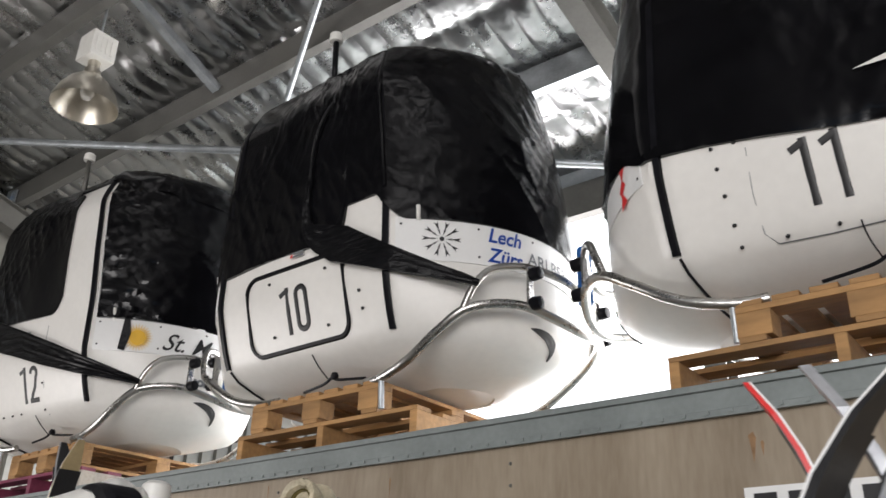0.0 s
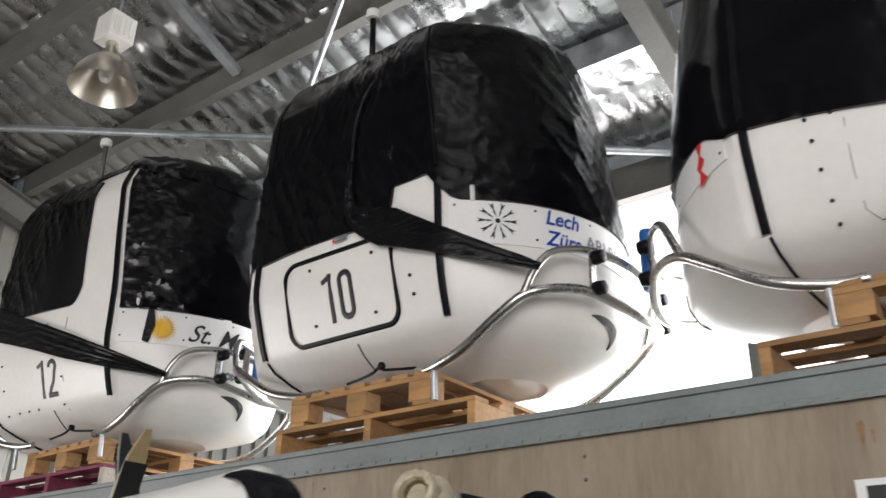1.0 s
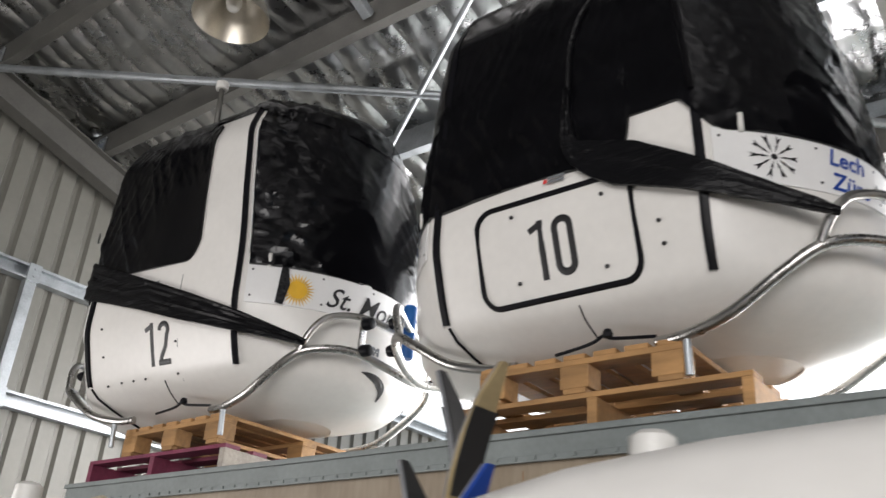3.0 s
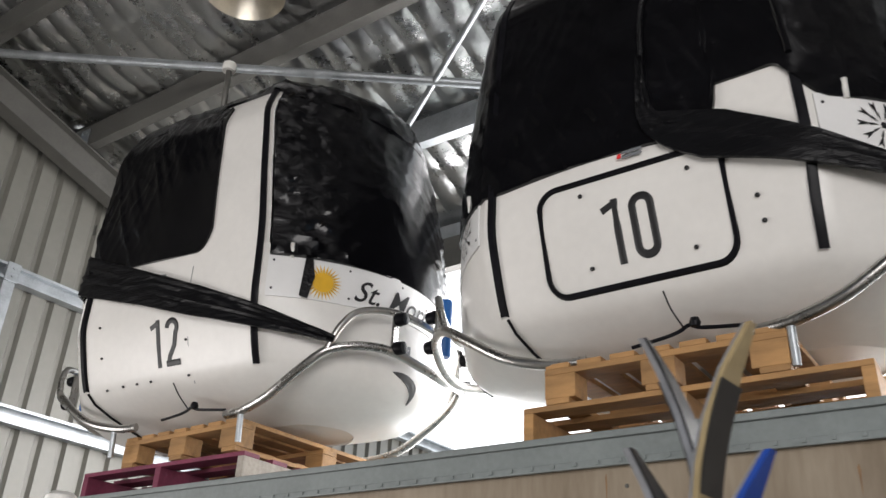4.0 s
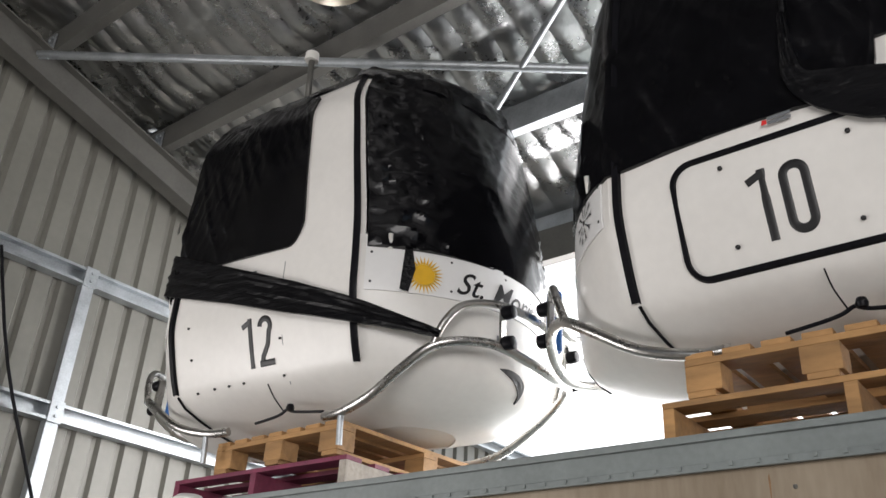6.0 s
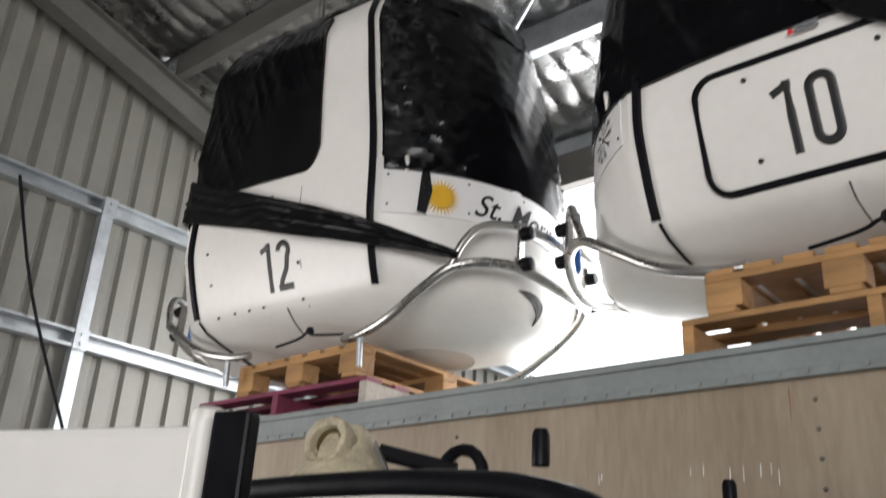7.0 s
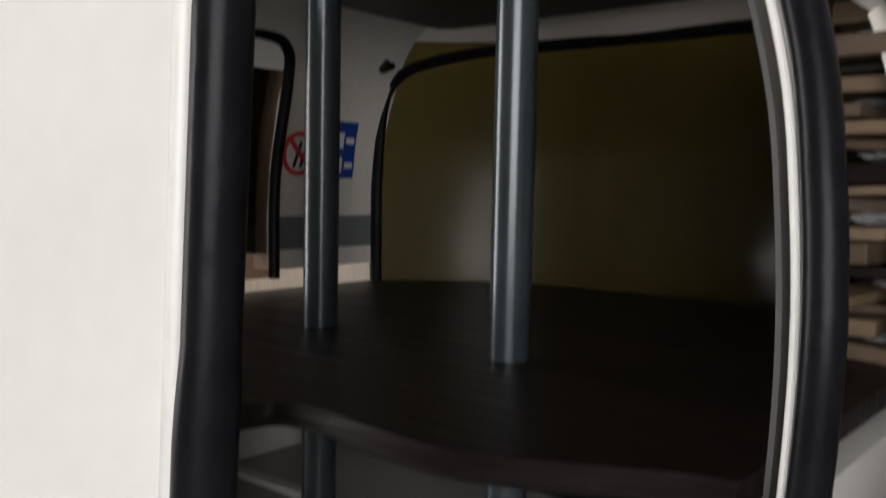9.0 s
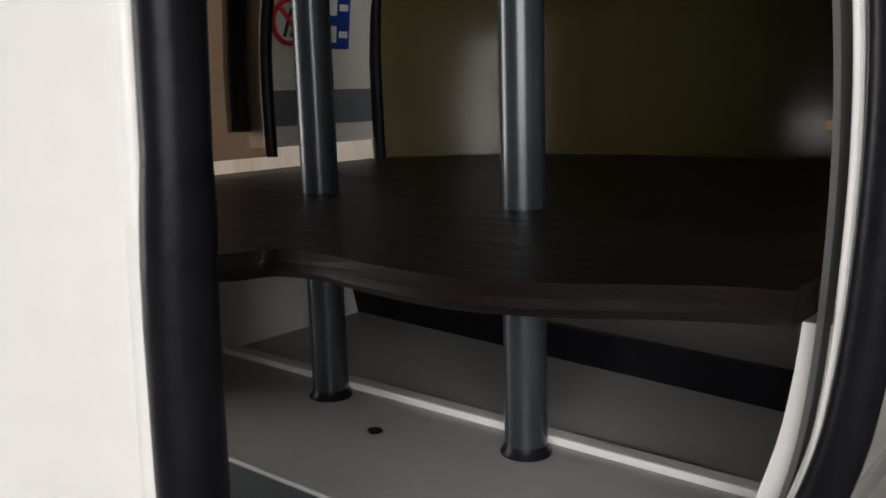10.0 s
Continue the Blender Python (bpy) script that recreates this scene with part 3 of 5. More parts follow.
def strap(pts, widths, parent, seed):
    rng = random.Random(seed)
    pts = smooth_path(pts, 6)
    n = len(pts)
    bm = bmesh.new()
    cols = 12
    ridge = [rng.uniform(-1, 1) for _ in range(cols)]
    rows = []
    for i, p in enumerate(pts):
        d = (pts[min(i + 1, n - 1)] - pts[max(i - 1, 0)]).normalized()
        t = i / (n - 1)
        k = t * (len(widths) - 1)
        a = min(int(k), len(widths) - 2)
        w = widths[a] + (widths[a + 1] - widths[a]) * (k - a)
        out = Vector((p.x * 0.5, p.y, 0)).normalized()
        side = d.cross(out).normalized()
        rows.append([bm.verts.new(p + side * w * (c / (cols - 1) - 0.5) + out * (0.014 + 0.004 * ridge[c] + 0.006 * noise.noise((c * 0.9, i * 0.4, seed)) + 0.02 * (1 - w / max(widths)))) for c in range(cols)])
    back = [[bm.verts.new(v.co - Vector((v.co.x * 0.4, v.co.y, 0)).normalized() * 0.014) for v in r] for r in rows]
    for i in range(n - 1):
        for c in range(cols - 1):
            bm.faces.new((rows[i][c], rows[i][c + 1], rows[i + 1][c + 1], rows[i + 1][c]))
            bm.faces.new((back[i][c], back[i + 1][c], back[i + 1][c + 1], back[i][c + 1]))
        bm.faces.new((rows[i][0], rows[i + 1][0], back[i + 1][0], back[i][0]))
        bm.faces.new((rows[i][-1], back[i][-1], back[i + 1][-1], rows[i + 1][-1]))
    return part("film_strap", bm, M_STRAP, parent, "twisted strap of black stretch film")


def over_front(x, z):
    """A strap's point on the number side."""
    return x, -smooth_interp(z, B_KEYS) - 0.012, z


def mirror_y(pts):
    return pts + [(x, -y, z) for x, y, z in pts[::-1] if abs(y) > 1e-6]


def bumper(parent, sx):
    """Stainless bumper round one end: a lower ring, an upper bow, two uprights with rollers."""
    low = [(0.30, -0.47, -0.004), (0.42, -0.50, -0.008), (0.60, -0.53, 0.035), (0.78, -0.535, 0.14), (0.92, -0.50, 0.22), (1.07, -0.35, 0.245), (1.16, -0.17, 0.205), (1.19, 0, 0.18)]
    tube("bumper_ring", [(sx * x, y, z) for x, y, z in mirror_y(low)], 0.021, M_STEEL, parent, "bent stainless steel tube", 12, steps=5)
    up = [(0.90, -0.52, 0.215), (0.945, -0.50, 0.32), (1.00, -0.44, 0.402), (1.09, -0.31, 0.432), (1.165, -0.15, 0.412), (1.19, 0, 0.385)]
    tube("bumper_bow", [(sx * x, y, z) for x, y, z in mirror_y(up)], 0.017, M_STEEL, parent, "bent stainless steel tube", 12, steps=5)
    for sy in (-1, 1):
        bm = bmesh.new()
        add_box(bm, -0.006, 0.006, -0.02, 0.02, 0.22, 0.43, Matrix.Translation((sx * 1.1, sy * 0.30, 0)), 0.002)
        up_ = part("bumper_plate", bm, M_STEEL, parent, smooth=False)
        for z in (0.255, 0.395):
            lathe("roller", [(0, 0), (0.028, 0), (0.032, 0.012), (0.028, 0.05), (0, 0.055)], M_RUBBER, up_, "", 14, at=Matrix.Translation((sx * 1.105, sy * 0.30, z)) @ Euler((0, sx * math.pi / 2, 0)).to_matrix().to_4x4())
    tube("bumper_leg", [(sx * 0.42, -0.50, -0.008), (sx * 0.42, -0.49, -0.15)], 0.014, M_GALV, parent, "perforated steel hold-down strap")


def wrinkle_fn(seed, amount=0.010):
    """Film that lies taut here and gathers in folds there."""
    def f(u, z):
        m = min(max(0.5 + 1.6 * noise.noise((u * 1.3, z * 1.6, seed + 2)), 0.06), 1.0)
        v = noise.noise((u * 2.0, z * 1.8, seed)) * amount
        v += (1 - abs(noise.noise((u * 6 + z * 5, z * 1.3, seed + 5)))) ** 10 * amount * 0.9 * m
        v += (1 - abs(noise.noise((u * 1.6 - z * 2, z * 9 + u * 4, seed + 9)))) ** 10 * amount * 0.7 * m
        v += (1 - abs(noise.noise((u * 9 - z * 7, z * 3 + u * 2, seed + 13)))) ** 12 * amount * 0.6 * m
        v += (1 - abs(noise.noise((u * 13 + z * 9, z * 12 - u * 3, seed + 17)))) ** 7 * amount * 0.8 * math.exp(-((u - 1.2) / 0.22) ** 2)
        return v
    return f


def cabin(x, y, z, turn, label, kind):
    c = thing("gondola_cabin", pose(x, y, z, 0, 0, turn), label, "gondola cabin", "stored gondola cabins")
    patch("lower_shell", -1, 7, 0.0, 0.72, 128, 18, 0.0, M_SHELL, c, "white fibreglass lower shell", 0.03)
    bm = bmesh.new()
    vs = [bm.verts.new(shell(-1 + 8 * k / 64, 0.0, -0.004) + Vector((0, 0, 0.004))) for k in range(64)]
    bm.faces.new(vs)
    part("underside", bm, M_SHELL, c)
    for s in (1, 5):
        patch("sign_band", s + 0.045, s + 1.955, 0.455, 0.665, 40, 6, 0.007, M_BAND, c, "white printed band under the window", 0.006)
    for sx in (-1, 1):
        bumper(c, sx)
        # rubber seals beside the doors, and the bowl's lower rim
        for far in (0, 4):
            uu = (far + sx) % 8
            wide = 0.028 if sx < 0 else 0.016
            if sx < 0 and not far:
                band_on_front("door_seal", [(-0.560 + 0.02 * max(0.0, q - 0.5) + 0.06 * max(0.0, q - 0.75), q) for q in np.linspace(0.165, 1.6, 30)], 0.034, M_RUBBER, c, "black rubber door seal", 0.016, closed=False)
                continue
            patch("door_seal", uu - wide, uu + wide, 0.165, 1.66, 2, 36, 0.014, M_RUBBER, c, "black rubber door seal", 0.014)
        patch("end_glass", (1.0 if sx > 0 else 5.0) + 0.1, (3.0 if sx > 0 else 7.0) - 0.1, 0.665, 1.62, 30, 16, 0.0, M_BLACK, c, "dark acrylic end window", 0.01)
    patch("roof_shell", -1, 7, 1.6, Z_TOP - 0.004, 96, 14, -0.004, M_SHELL_WARM, c, "white roof shell", 0.02)
    for uu in (7.035,):
        p = [shell(uu, zz, 0.006) for zz in (0.16, 0.12, 0.08, 0.04, 0.01)]
        tube("edge_trim", p, 0.006, M_RUBBER, c, "black rubber trim on the lower corner", 8)
    # posts under the bowls, a knob lever on the number side
    lv = Vector((0.03, -0.60, 1.70))
    tube("door_lever", [lv, lv + Vector((0, -0.015, 0.30))], 0.017, M_RUBBER if kind == "10" else M_STRUCT, c, "", 10)
    lathe("lever_knob", [(0, 0), (0.036, 0.0), (0.04, 0.012), (0.038, 0.05), (0.025, 0.06), (0, 0.062)], M_CAP, c, "white plastic knob", 18, at=Matrix.Translation(lv + Vector((0, -0.016, 0.29))))
    # an oval vent with a hood at the tip of each bowl
    for uu, sg in ((1.9, 1), (6.1, -1)):
        bm = bmesh.new()
        top = smooth_path([(-0.17, 0, 0.048), (-0.09, 0, 0.054), (0.0, 0, 0.04), (0.06, 0, 0.0), (0.08, 0, -0.055)], 5)
        low = smooth_path([(-0.172, 0, 0.046), (-0.10, 0, 0.024), (-0.03, 0, 0.0), (0.03, 0, -0.026), (0.077, 0, -0.058)], 5)
        rows = [[bm.verts.new(shell(uu + sg * (a.x + (b.x - a.x) * t), 0.15 + a.z + (b.z - a.z) * t, d)) for t, d in ((0, -0.004), (0, 0.005), (0.5, 0.005), (1, 0.005), (1, -0.004))] for a, b in zip(top, low)]
        for a, b in zip(rows, rows[1:]):
            for k in range(4):
                bm.faces.new((a[k], a[k + 1], b[k + 1], b[k]))
        part("vent_pocket", bm, M_BLACK, c, "dark hooded vent pocket", smooth=False)
    # window clips and band bolts
    for uu in (1.15, 6.85):
        bm = bmesh.new()
        a, b_ = shell(uu, 0.65, 0.01), shell(uu, 0.72, 0.02)
        add_tube(bm, [a, b_], 0.011, 8)
        part("window_clip", bm, M_CAP, c, "small white window clip")
    for uu in (1.07, 1.45, 1.8, 6.93, 6.5):
        for zz in (0.49, 0.63):
            bolt(uu, zz, c, 0.006)
    # towing cable and hook under the number side
    tube("cable_end", [(-0.12, -0.475, 0.012), (0.0, -0.485, 0.022), (0.06, -0.495, 0.03), (0.10, -0.50, 0.045), (0.14, -0.495, 0.03), (0.3, -0.48, 0.015)], 0.007, M_RUBBER, c, "short black cable end", 8, steps=4)
    lathe("cable_knob", [(0, 0), (0.016, 0.004), (0.02, 0.018), (0.014, 0.034), (0, 0.038)], M_RUBBER, c, "", 12, at=pose(0.12, -0.505, 0.03))
    lathe("blue_pad", [(0, 0), (0.028, 0), (0.034, 0.01), (0.034, 0.27), (0.028, 0.28), (0, 0.28)], M_BLUE, c, "blue plastic bumper pad", 20, at=pose(-1.185, -0.14, 0.27))
    tube("wire_end", [(0.08, -0.50, 0.035), (0.06, -0.555, 0.09), (0.055, -0.60, 0.14)], 0.003, M_RUBBER, c, "", 6, steps=3)
    return c


def digits(c, text, x, z, h):
    """Condensed figures drawn with strokes, one part each."""
    w, s = h * 0.42, h * 0.125
    k = h * 0.45
    for n, ch in enumerate(text):
        ox = x + (n - (len(text) - 1) / 2) * k
        if ch == "0":
            pts = [(ox + a, z + b) for a, b in rounded_rect(-w / 2 + s / 2, w / 2 - s / 2, s / 2, h - s / 2, w / 2 - s / 2 - 0.001)]
            band_on_front("figure", pts, s, M_BLACK, c, "black figure 0", 0.003)
        elif ch == "1":
            pts = [(ox + 0.02 * h, z), (ox + 0.02 * h, z + h * 0.5), (ox + 0.02 * h, z + h)]
            o = band_on_front("figure", pts, s, M_BLACK, c, "black figure 1", 0.003, closed=False)
            band_on_front("flag", [(ox + 0.02 * h, z + h - s * 0.5), (ox - 0.2 * h, z + h - s * 1.25)], s * 0.9, M_BLACK, o, "", 0.0034, closed=False)
        else:
            arc = [(ox + (w / 2 - s / 2) * math.cos(radians(a)), z + h - s / 2 - (w / 2 - s / 2) + (w / 2 - s / 2) * math.sin(radians(a))) for a in range(180, -46, -15)]
            pts = arc + [(ox + 0.05 * h, z + h * 0.42), (ox - 0.1 * h, z + h * 0.2), (ox - w / 2 + s / 2, z + s * 0.5)]
            o = band_on_front("figure", pts, s, M_BLACK, c, "black figure 2", 0.003, closed=False)
            band_on_front("foot", [(ox - w / 2, z + s / 2), (ox, z + s / 2), (ox + w / 2, z + s / 2)], s, M_BLACK, o, "", 0.0034, closed=False)


def on_end(u, z, dx, dz, d=0.0105):
    """A point on the end band, dx metres along it from u."""
    k = (shell(u + 0.02, z) - shell(u - 0.02, z)).length / 0.04
    return shell(u + dx / k, z + dz, d)


def blob(name, pts, u, z, material, parent, label="", d=0.0105):
    bm = bmesh.new()
    bm.faces.new([bm.verts.new(on_end(u, z, a, b, d)) for a, b in pts])
    return part(name, bm, material, parent, label, smooth=False)


def snowflake(parent, u, z, r, sign=1):
    c0 = blob("snow_emblem", [(0.012 * math.cos(k * math.tau / 8), 0.012 * math.sin(k * math.tau / 8)) for k in range(8)], u, z, M_BLACK, parent, "black snow crystal emblem")
    for k in range(10):
        a = k * math.tau / 10
        ca, sa = math.cos(a), math.sin(a)
        for lo, hi, w in ((0.2, 0.6, 0.06), (0.5, 1.05, 0.12)):
            blob("ray", [(r * (lo * ca), r * (lo * sa)), (r * (hi * ca - w * sa), r * (hi * sa + w * ca)), (r * (hi * 0.86 * ca), r * hi * 0.86 * sa), (r * (hi * ca + w * sa), r * (hi * sa - w * ca))], u, z, M_BLACK, c0)


def sun_emblem(parent, u, z, r):
    c0 = blob("sun_emblem", [(r * 0.55 * math.cos(k * math.tau / 24), r * 0.55 * math.sin(k * math.tau / 24)) for k in range(24)], u, z, M_YELLOW, parent, "golden sun emblem with many rays")
    for k in range(28):
        a = k * math.tau / 28
        ca, sa = math.cos(a), math.sin(a)
        blob("ray", [(r * (0.56 * ca - 0.06 * sa), r * (0.56 * sa + 0.06 * ca)), (r * (0.56 * ca + 0.06 * sa), r * (0.56 * sa - 0.06 * ca)), (r * ca, r * sa)], u, z, M_YELLOW, c0)
    # a torn strip of black film hangs over its edge
    blob("torn_film", [(-r * 1.15, -r * 0.9), (-r * 0.75, -r * 1.0), (-r * 0.45, r * 0.2), (-r * 0.6, r * 1.3), (-r * 0.95, r * 1.2)], u, z, M_STRAP, parent, "torn strip of black film", 0.02)


Y_C, Z_C = 3.32, CT + 0.298 + 0.012
cab10 = cabin(-2.996, Y_C + 0.021, Z_C, -1.1, "white gondola cabin number 10 wrapped in black film", "10")
cab12 = cabin(-5.453, Y_C - 0.042, Z_C + 0.025, 3.9, "white gondola cabin number 12 half wrapped in black film", "12")
cab11 = cabin(-0.543, Y_C + 0.022, Z_C, 0, "white gondola cabin number 11 wrapped in black film", "11")


def step(u, a, b, va, vb):
    t = min(max((u - a) / (b - a), 0.0), 1.0)
    t = t * t * (3 - 2 * t)
    return va + (vb - va) * t


# cabin 10: film all round, pulled up over one corner


def lo10(u):
    u = (u + 1.5) % 8 - 1.5
    if u < 0.58:
        return step(u, -1.3, -0.8, 0.64, 0.62) + 0.03 * math.sin((u + 1) * 2) * (u > -1) + step(u, 0.5, 0.58, 0, 0.12)
    return step(u, 0.9, 1.1, 0.80, 0.655)


patch("side_wall", -1, 1, 0.70, 1.66, 20, 16, 0.0, M_SHELL, cab10, "white side panel", 0.03)
patch("film_wrap", -1, 7, lo10, Z_TOP - 0.004, 420, 60, 0.012, M_WRAP, cab10, "crinkled black stretch film", 0.012, wrinkle_fn(3, 0.010))
tube("film_seam", [shell(0.42, 1.42, 0.022), shell(0.30, 1.34, 0.028), shell(0.2, 1.2, 0.026), shell(0.17, 1.0, 0.028), shell(0.155, 0.86, 0.026)], 0.011, M_STRAP, cab10, "gathered seam of black film", 8, steps=8)
tube("film_seam", [shell(1.0, 1.66, 0.016), shell(1.0, 1.4, 0.018), shell(1.0, 1.1, 0.018), shell(1.0, 0.82, 0.018)], 0.012, M_WRAP, cab10, "film stretched over the door seal", 8, steps=8)
band_on_front("panel_seal", rounded_rect(-0.35, 0.33, 0.185, 0.575, 0.07), 0.021, M_RUBBER, cab10, "black rubber panel seal", 0.012)
digits(cab10, "10", -0.013, 0.25, 0.225)
for bx, bz in ((-0.18, 0.52), (0.21, 0.51), (-0.18, 0.26), (0.20, 0.25), (0.42, 0.36), (0.43, 0.28)):
    bolt(u_front(bx), bz, cab10, 0.008)
strap([over_front(0.092, 1.0), over_front(0.086, 0.86), over_front(0.10, 0.74), over_front(0.18, 0.67), over_front(0.32, 0.60), over_front(0.57, 0.475), (0.8, -0.60, 0.38), (0.955, -0.49, 0.32)], [0.02, 0.04, 0.07, 0.14, 0.19, 0.13, 0.07, 0.03], cab10, 4)
snowflake(cab10, 1.26, 0.56, 0.085)
snowflake(cab10, 6.78, 0.56, 0.085)
flat_text("place_name", "Lech", 0.10, M_BLUEPRINT, cab10, lambda a, b: on_end(1.6, 0.575, a, b), "blue lettering Lech", 0.002, 0.9, 0.25)
flat_text("place_name", "Z\u00fcrs", 0.10, M_BLUEPRINT, cab10, lambda a, b: on_end(1.6, 0.475, a, b), "blue lettering Z\u00fcrs", 0.002, 0.9, 0.25)
flat_text("place_name", "ARLBERG", 0.09, M_GREYPRINT, cab10, lambda a, b: on_end(1.98, 0.505, a, b), "grey lettering ARLBERG", 0.001, 0.95)
# cabin 12: film over roof, end and side window, a bare pillar between
patch("film_wrap", 1.05, 6.95, 0.655, 1.66, 190, 50, 0.014, M_WRAP, cab12, "crinkled black stretch film", 0.012, wrinkle_fn(11, 0.02))
patch("roof_wrap", -1, 7, lambda u: 1.60 if abs((u + 1) % 8 - 1.7) > 0.4 else 1.655, Z_TOP - 0.004, 200, 18, 0.014, M_WRAP, cab12, "crinkled black stretch film", 0.012, wrinkle_fn(12, 0.012))
patch("side_wall", -1, 1.04, 0.70, 1.66, 24, 20, 0.0, M_SHELL, cab12, "white side panel with a window pillar", 0.03)
patch("window_wrap", -1.0, 0.46, lambda u: 0.755 + 0.12 * max(0, (u - 0.26) / 0.2) ** 3 - 0.02 * u, lambda u: 1.63 - 0.02 * max(0, (u - 0.2) / 0.26) ** 3, 80, 40, 0.014, M_WRAP, cab12, "crinkled black film over the side window", 0.012, wrinkle_fn(14, 0.014))
digits(cab12, "12", 0.02, 0.215, 0.22)
for bx, bz in ((-0.43, 0.46), (-0.43, 0.31), (-0.42, 0.16), (-0.30, 0.165), (-0.2, 0.165), (-0.1, 0.165), (0.16, 0.165), (0.16, 0.32), (0.16, 0.47)):
    bolt(u_front(bx), bz, cab12, 0.006)
band_on_front("panel_joint", [(0.17, 0.13), (0.17, 0.3), (0.17, 0.5), (0.17, 0.68)], 0.004, M_GREYPRINT, cab12, "", 0.002, closed=False)
strap([(-0.84, -0.50, 0.82), (-0.68, -0.69, 0.80), over_front(-0.55, 0.75), over_front(-0.1, 0.60), over_front(0.25, 0.475), over_front(0.57, 0.365), (0.8, -0.58, 0.29), (0.92, -0.51, 0.25)], [0.2, 0.22, 0.21, 0.17, 0.15, 0.11, 0.06, 0.03], cab12, 8)
sun_emblem(cab12, 1.31, 0.545, 0.09)
flat_text("place_name", "St. Moritz", 0.155, M_BLACK, cab12, lambda a, b: on_end(1.80, 0.488, a, b), "black script lettering St. Moritz", 0.001, 0.85, 0.5)
flat_text("maker_mark", "POM", 0.05, M_GREYPRINT, cab12, lambda a, b: on_end(1.78, 0.30, a, b, 0.004), "dark lettering POM", 0.005, 1.1)
# cabin 11


def lo11(u):
    u = (u + 1.5) % 8 - 1.5
    return step(u, -1.0, 0.6, 0.52, 0.41) if u > -1 and u < 3 else step(u, -1.2, -1.0, 0.6, 0.52) if u < 0 else 0.6


patch("side_wall", -1, 1, 0.70, 1.66, 20, 16, 0.0, M_SHELL, cab11, "white side panel", 0.03)
patch("film_wrap", -1, 7, lo11, Z_TOP - 0.004, 240, 56, 0.012, M_WRAP, cab11, "crinkled black stretch film", 0.012, wrinkle_fn(21))
band_on_front("panel_joint", [(-0.24, 0.46), (-0.25, 0.3), (-0.245, 0.17), (-0.21, 0.135), (-0.04, 0.13), (0.4, 0.13)], 0.003, M_GREYPRINT, cab11, "", 0.002, closed=False)
digits(cab11, "11", -0.012, 0.215, 0.22)
for bx, bz in ((-0.29, 0.49), (-0.285, 0.415), (-0.285, 0.32), (-0.28, 0.22), (-0.28, 0.15), (-0.12, 0.15), (0.05, 0.15), (-0.21, 0.49)):
    bolt(u_front(bx - 0.06), bz, cab11, 0.007)
blob("red_emblem", [(-0.03, 0.09), (0.03, 0.1), (0.0, 0.03), (0.03, 0.0), (0.0, -0.03), (0.035, -0.07), (-0.025, -0.09), (-0.01, -0.04), (-0.03, -0.01), (-0.005, 0.03)], 6.8, 0.52, M_RED, cab11, "red angular emblem")
bm = bmesh.new()
bm.faces.new([bm.verts.new(on_front(a, b, 0.03)) for a, b in ((0.14, 0.60), (0.35, 0.592), (0.55, 0.63), (0.35, 0.638))])
part("film_tear", bm, M_SHELL, cab11, "white shell bared by a tear in the film", smooth=False)
for o in [o for o in cab11.children if o.name.startswith("window_clip")]:
    bpy.data.objects.remove(o)
# small red and black makers' marks
for cab, bx, bz in ((cab10, 0.0, 0.632), (cab12, -0.06, 0.655)):
    bm = bmesh.new()
    bm.faces.new([bm.verts.new(on_front(bx + a * 0.6, bz + b * 0.7, 0.016)) for a, b in ((-0.05, -0.02), (-0.02, -0.02), (-0.02, 0.004), (-0.044, 0.006))])
    mk = part("maker_sticker", bm, M_RED, cab, "small red and black sticker", smooth=False)
    for r in range(2):
        bm = bmesh.new()
        bm.faces.new([bm.verts.new(on_front(bx + a, bz + b, 0.016)) for a, b in ((-0.01, -0.018 + 0.017 * r), (0.065, -0.018 + 0.017 * r), (0.065, -0.006 + 0.017 * r), (-0.01, -0.006 + 0.017 * r))])
        part("text_bar", bm, M_GREYPRINT, mk, smooth=False)


# ---- the cut-open cabin on the shed floor ----
AX, AY, HW, AZ = -3.5, 1.26, 0.757, 0.30
SIDE = [(0.585, 0.30), (0.60, 0.5), (0.64, 0.75), (0.70, 0.93), (0.732, 1.03), (0.748, 1.13), (0.756, 1.25), (0.757, 1.35), (0.751, 1.45), (0.738, 1.56), (0.71, 1.67), (0.68, 1.75), (0.643, 1.82), (0.597, 1.873), (0.54, 1.91), (0.47, 1.931), (0.385, 1.945), (0.2, 1.957), (0.0, 1.96)]


def arch(z_low, steps=40, inset=0.0):
    """Half-open outline of the cabin across its width: up one side, over the roof, down the other."""
    half = smooth_path([(a, 0, b) for a, b in SIDE if b >= z_low - 1e-6], 4)
    pts = [(p.x, p.z) for p in half]
    return [(x - inset * x / HW, z - inset * 0.8) for x, z in pts] + [(-x + inset * x / HW, z - inset * 0.8) for x, z in pts[::-1][1:]]


def bulge(z):
    """How far the opening's rim swells outward at a height."""
    return float(np.interp(z, [0.3, 0.8, 1.05, 1.3, 1.45, 1.6, 1.8, 1.93], [0.0, 0.06, 0.085, 0.09, 0.08, 0.06, 0.022, 0.0]))


def swell(pts):
    return [(x + math.copysign(0.3 * bulge(z), x), z) for x, z in pts]


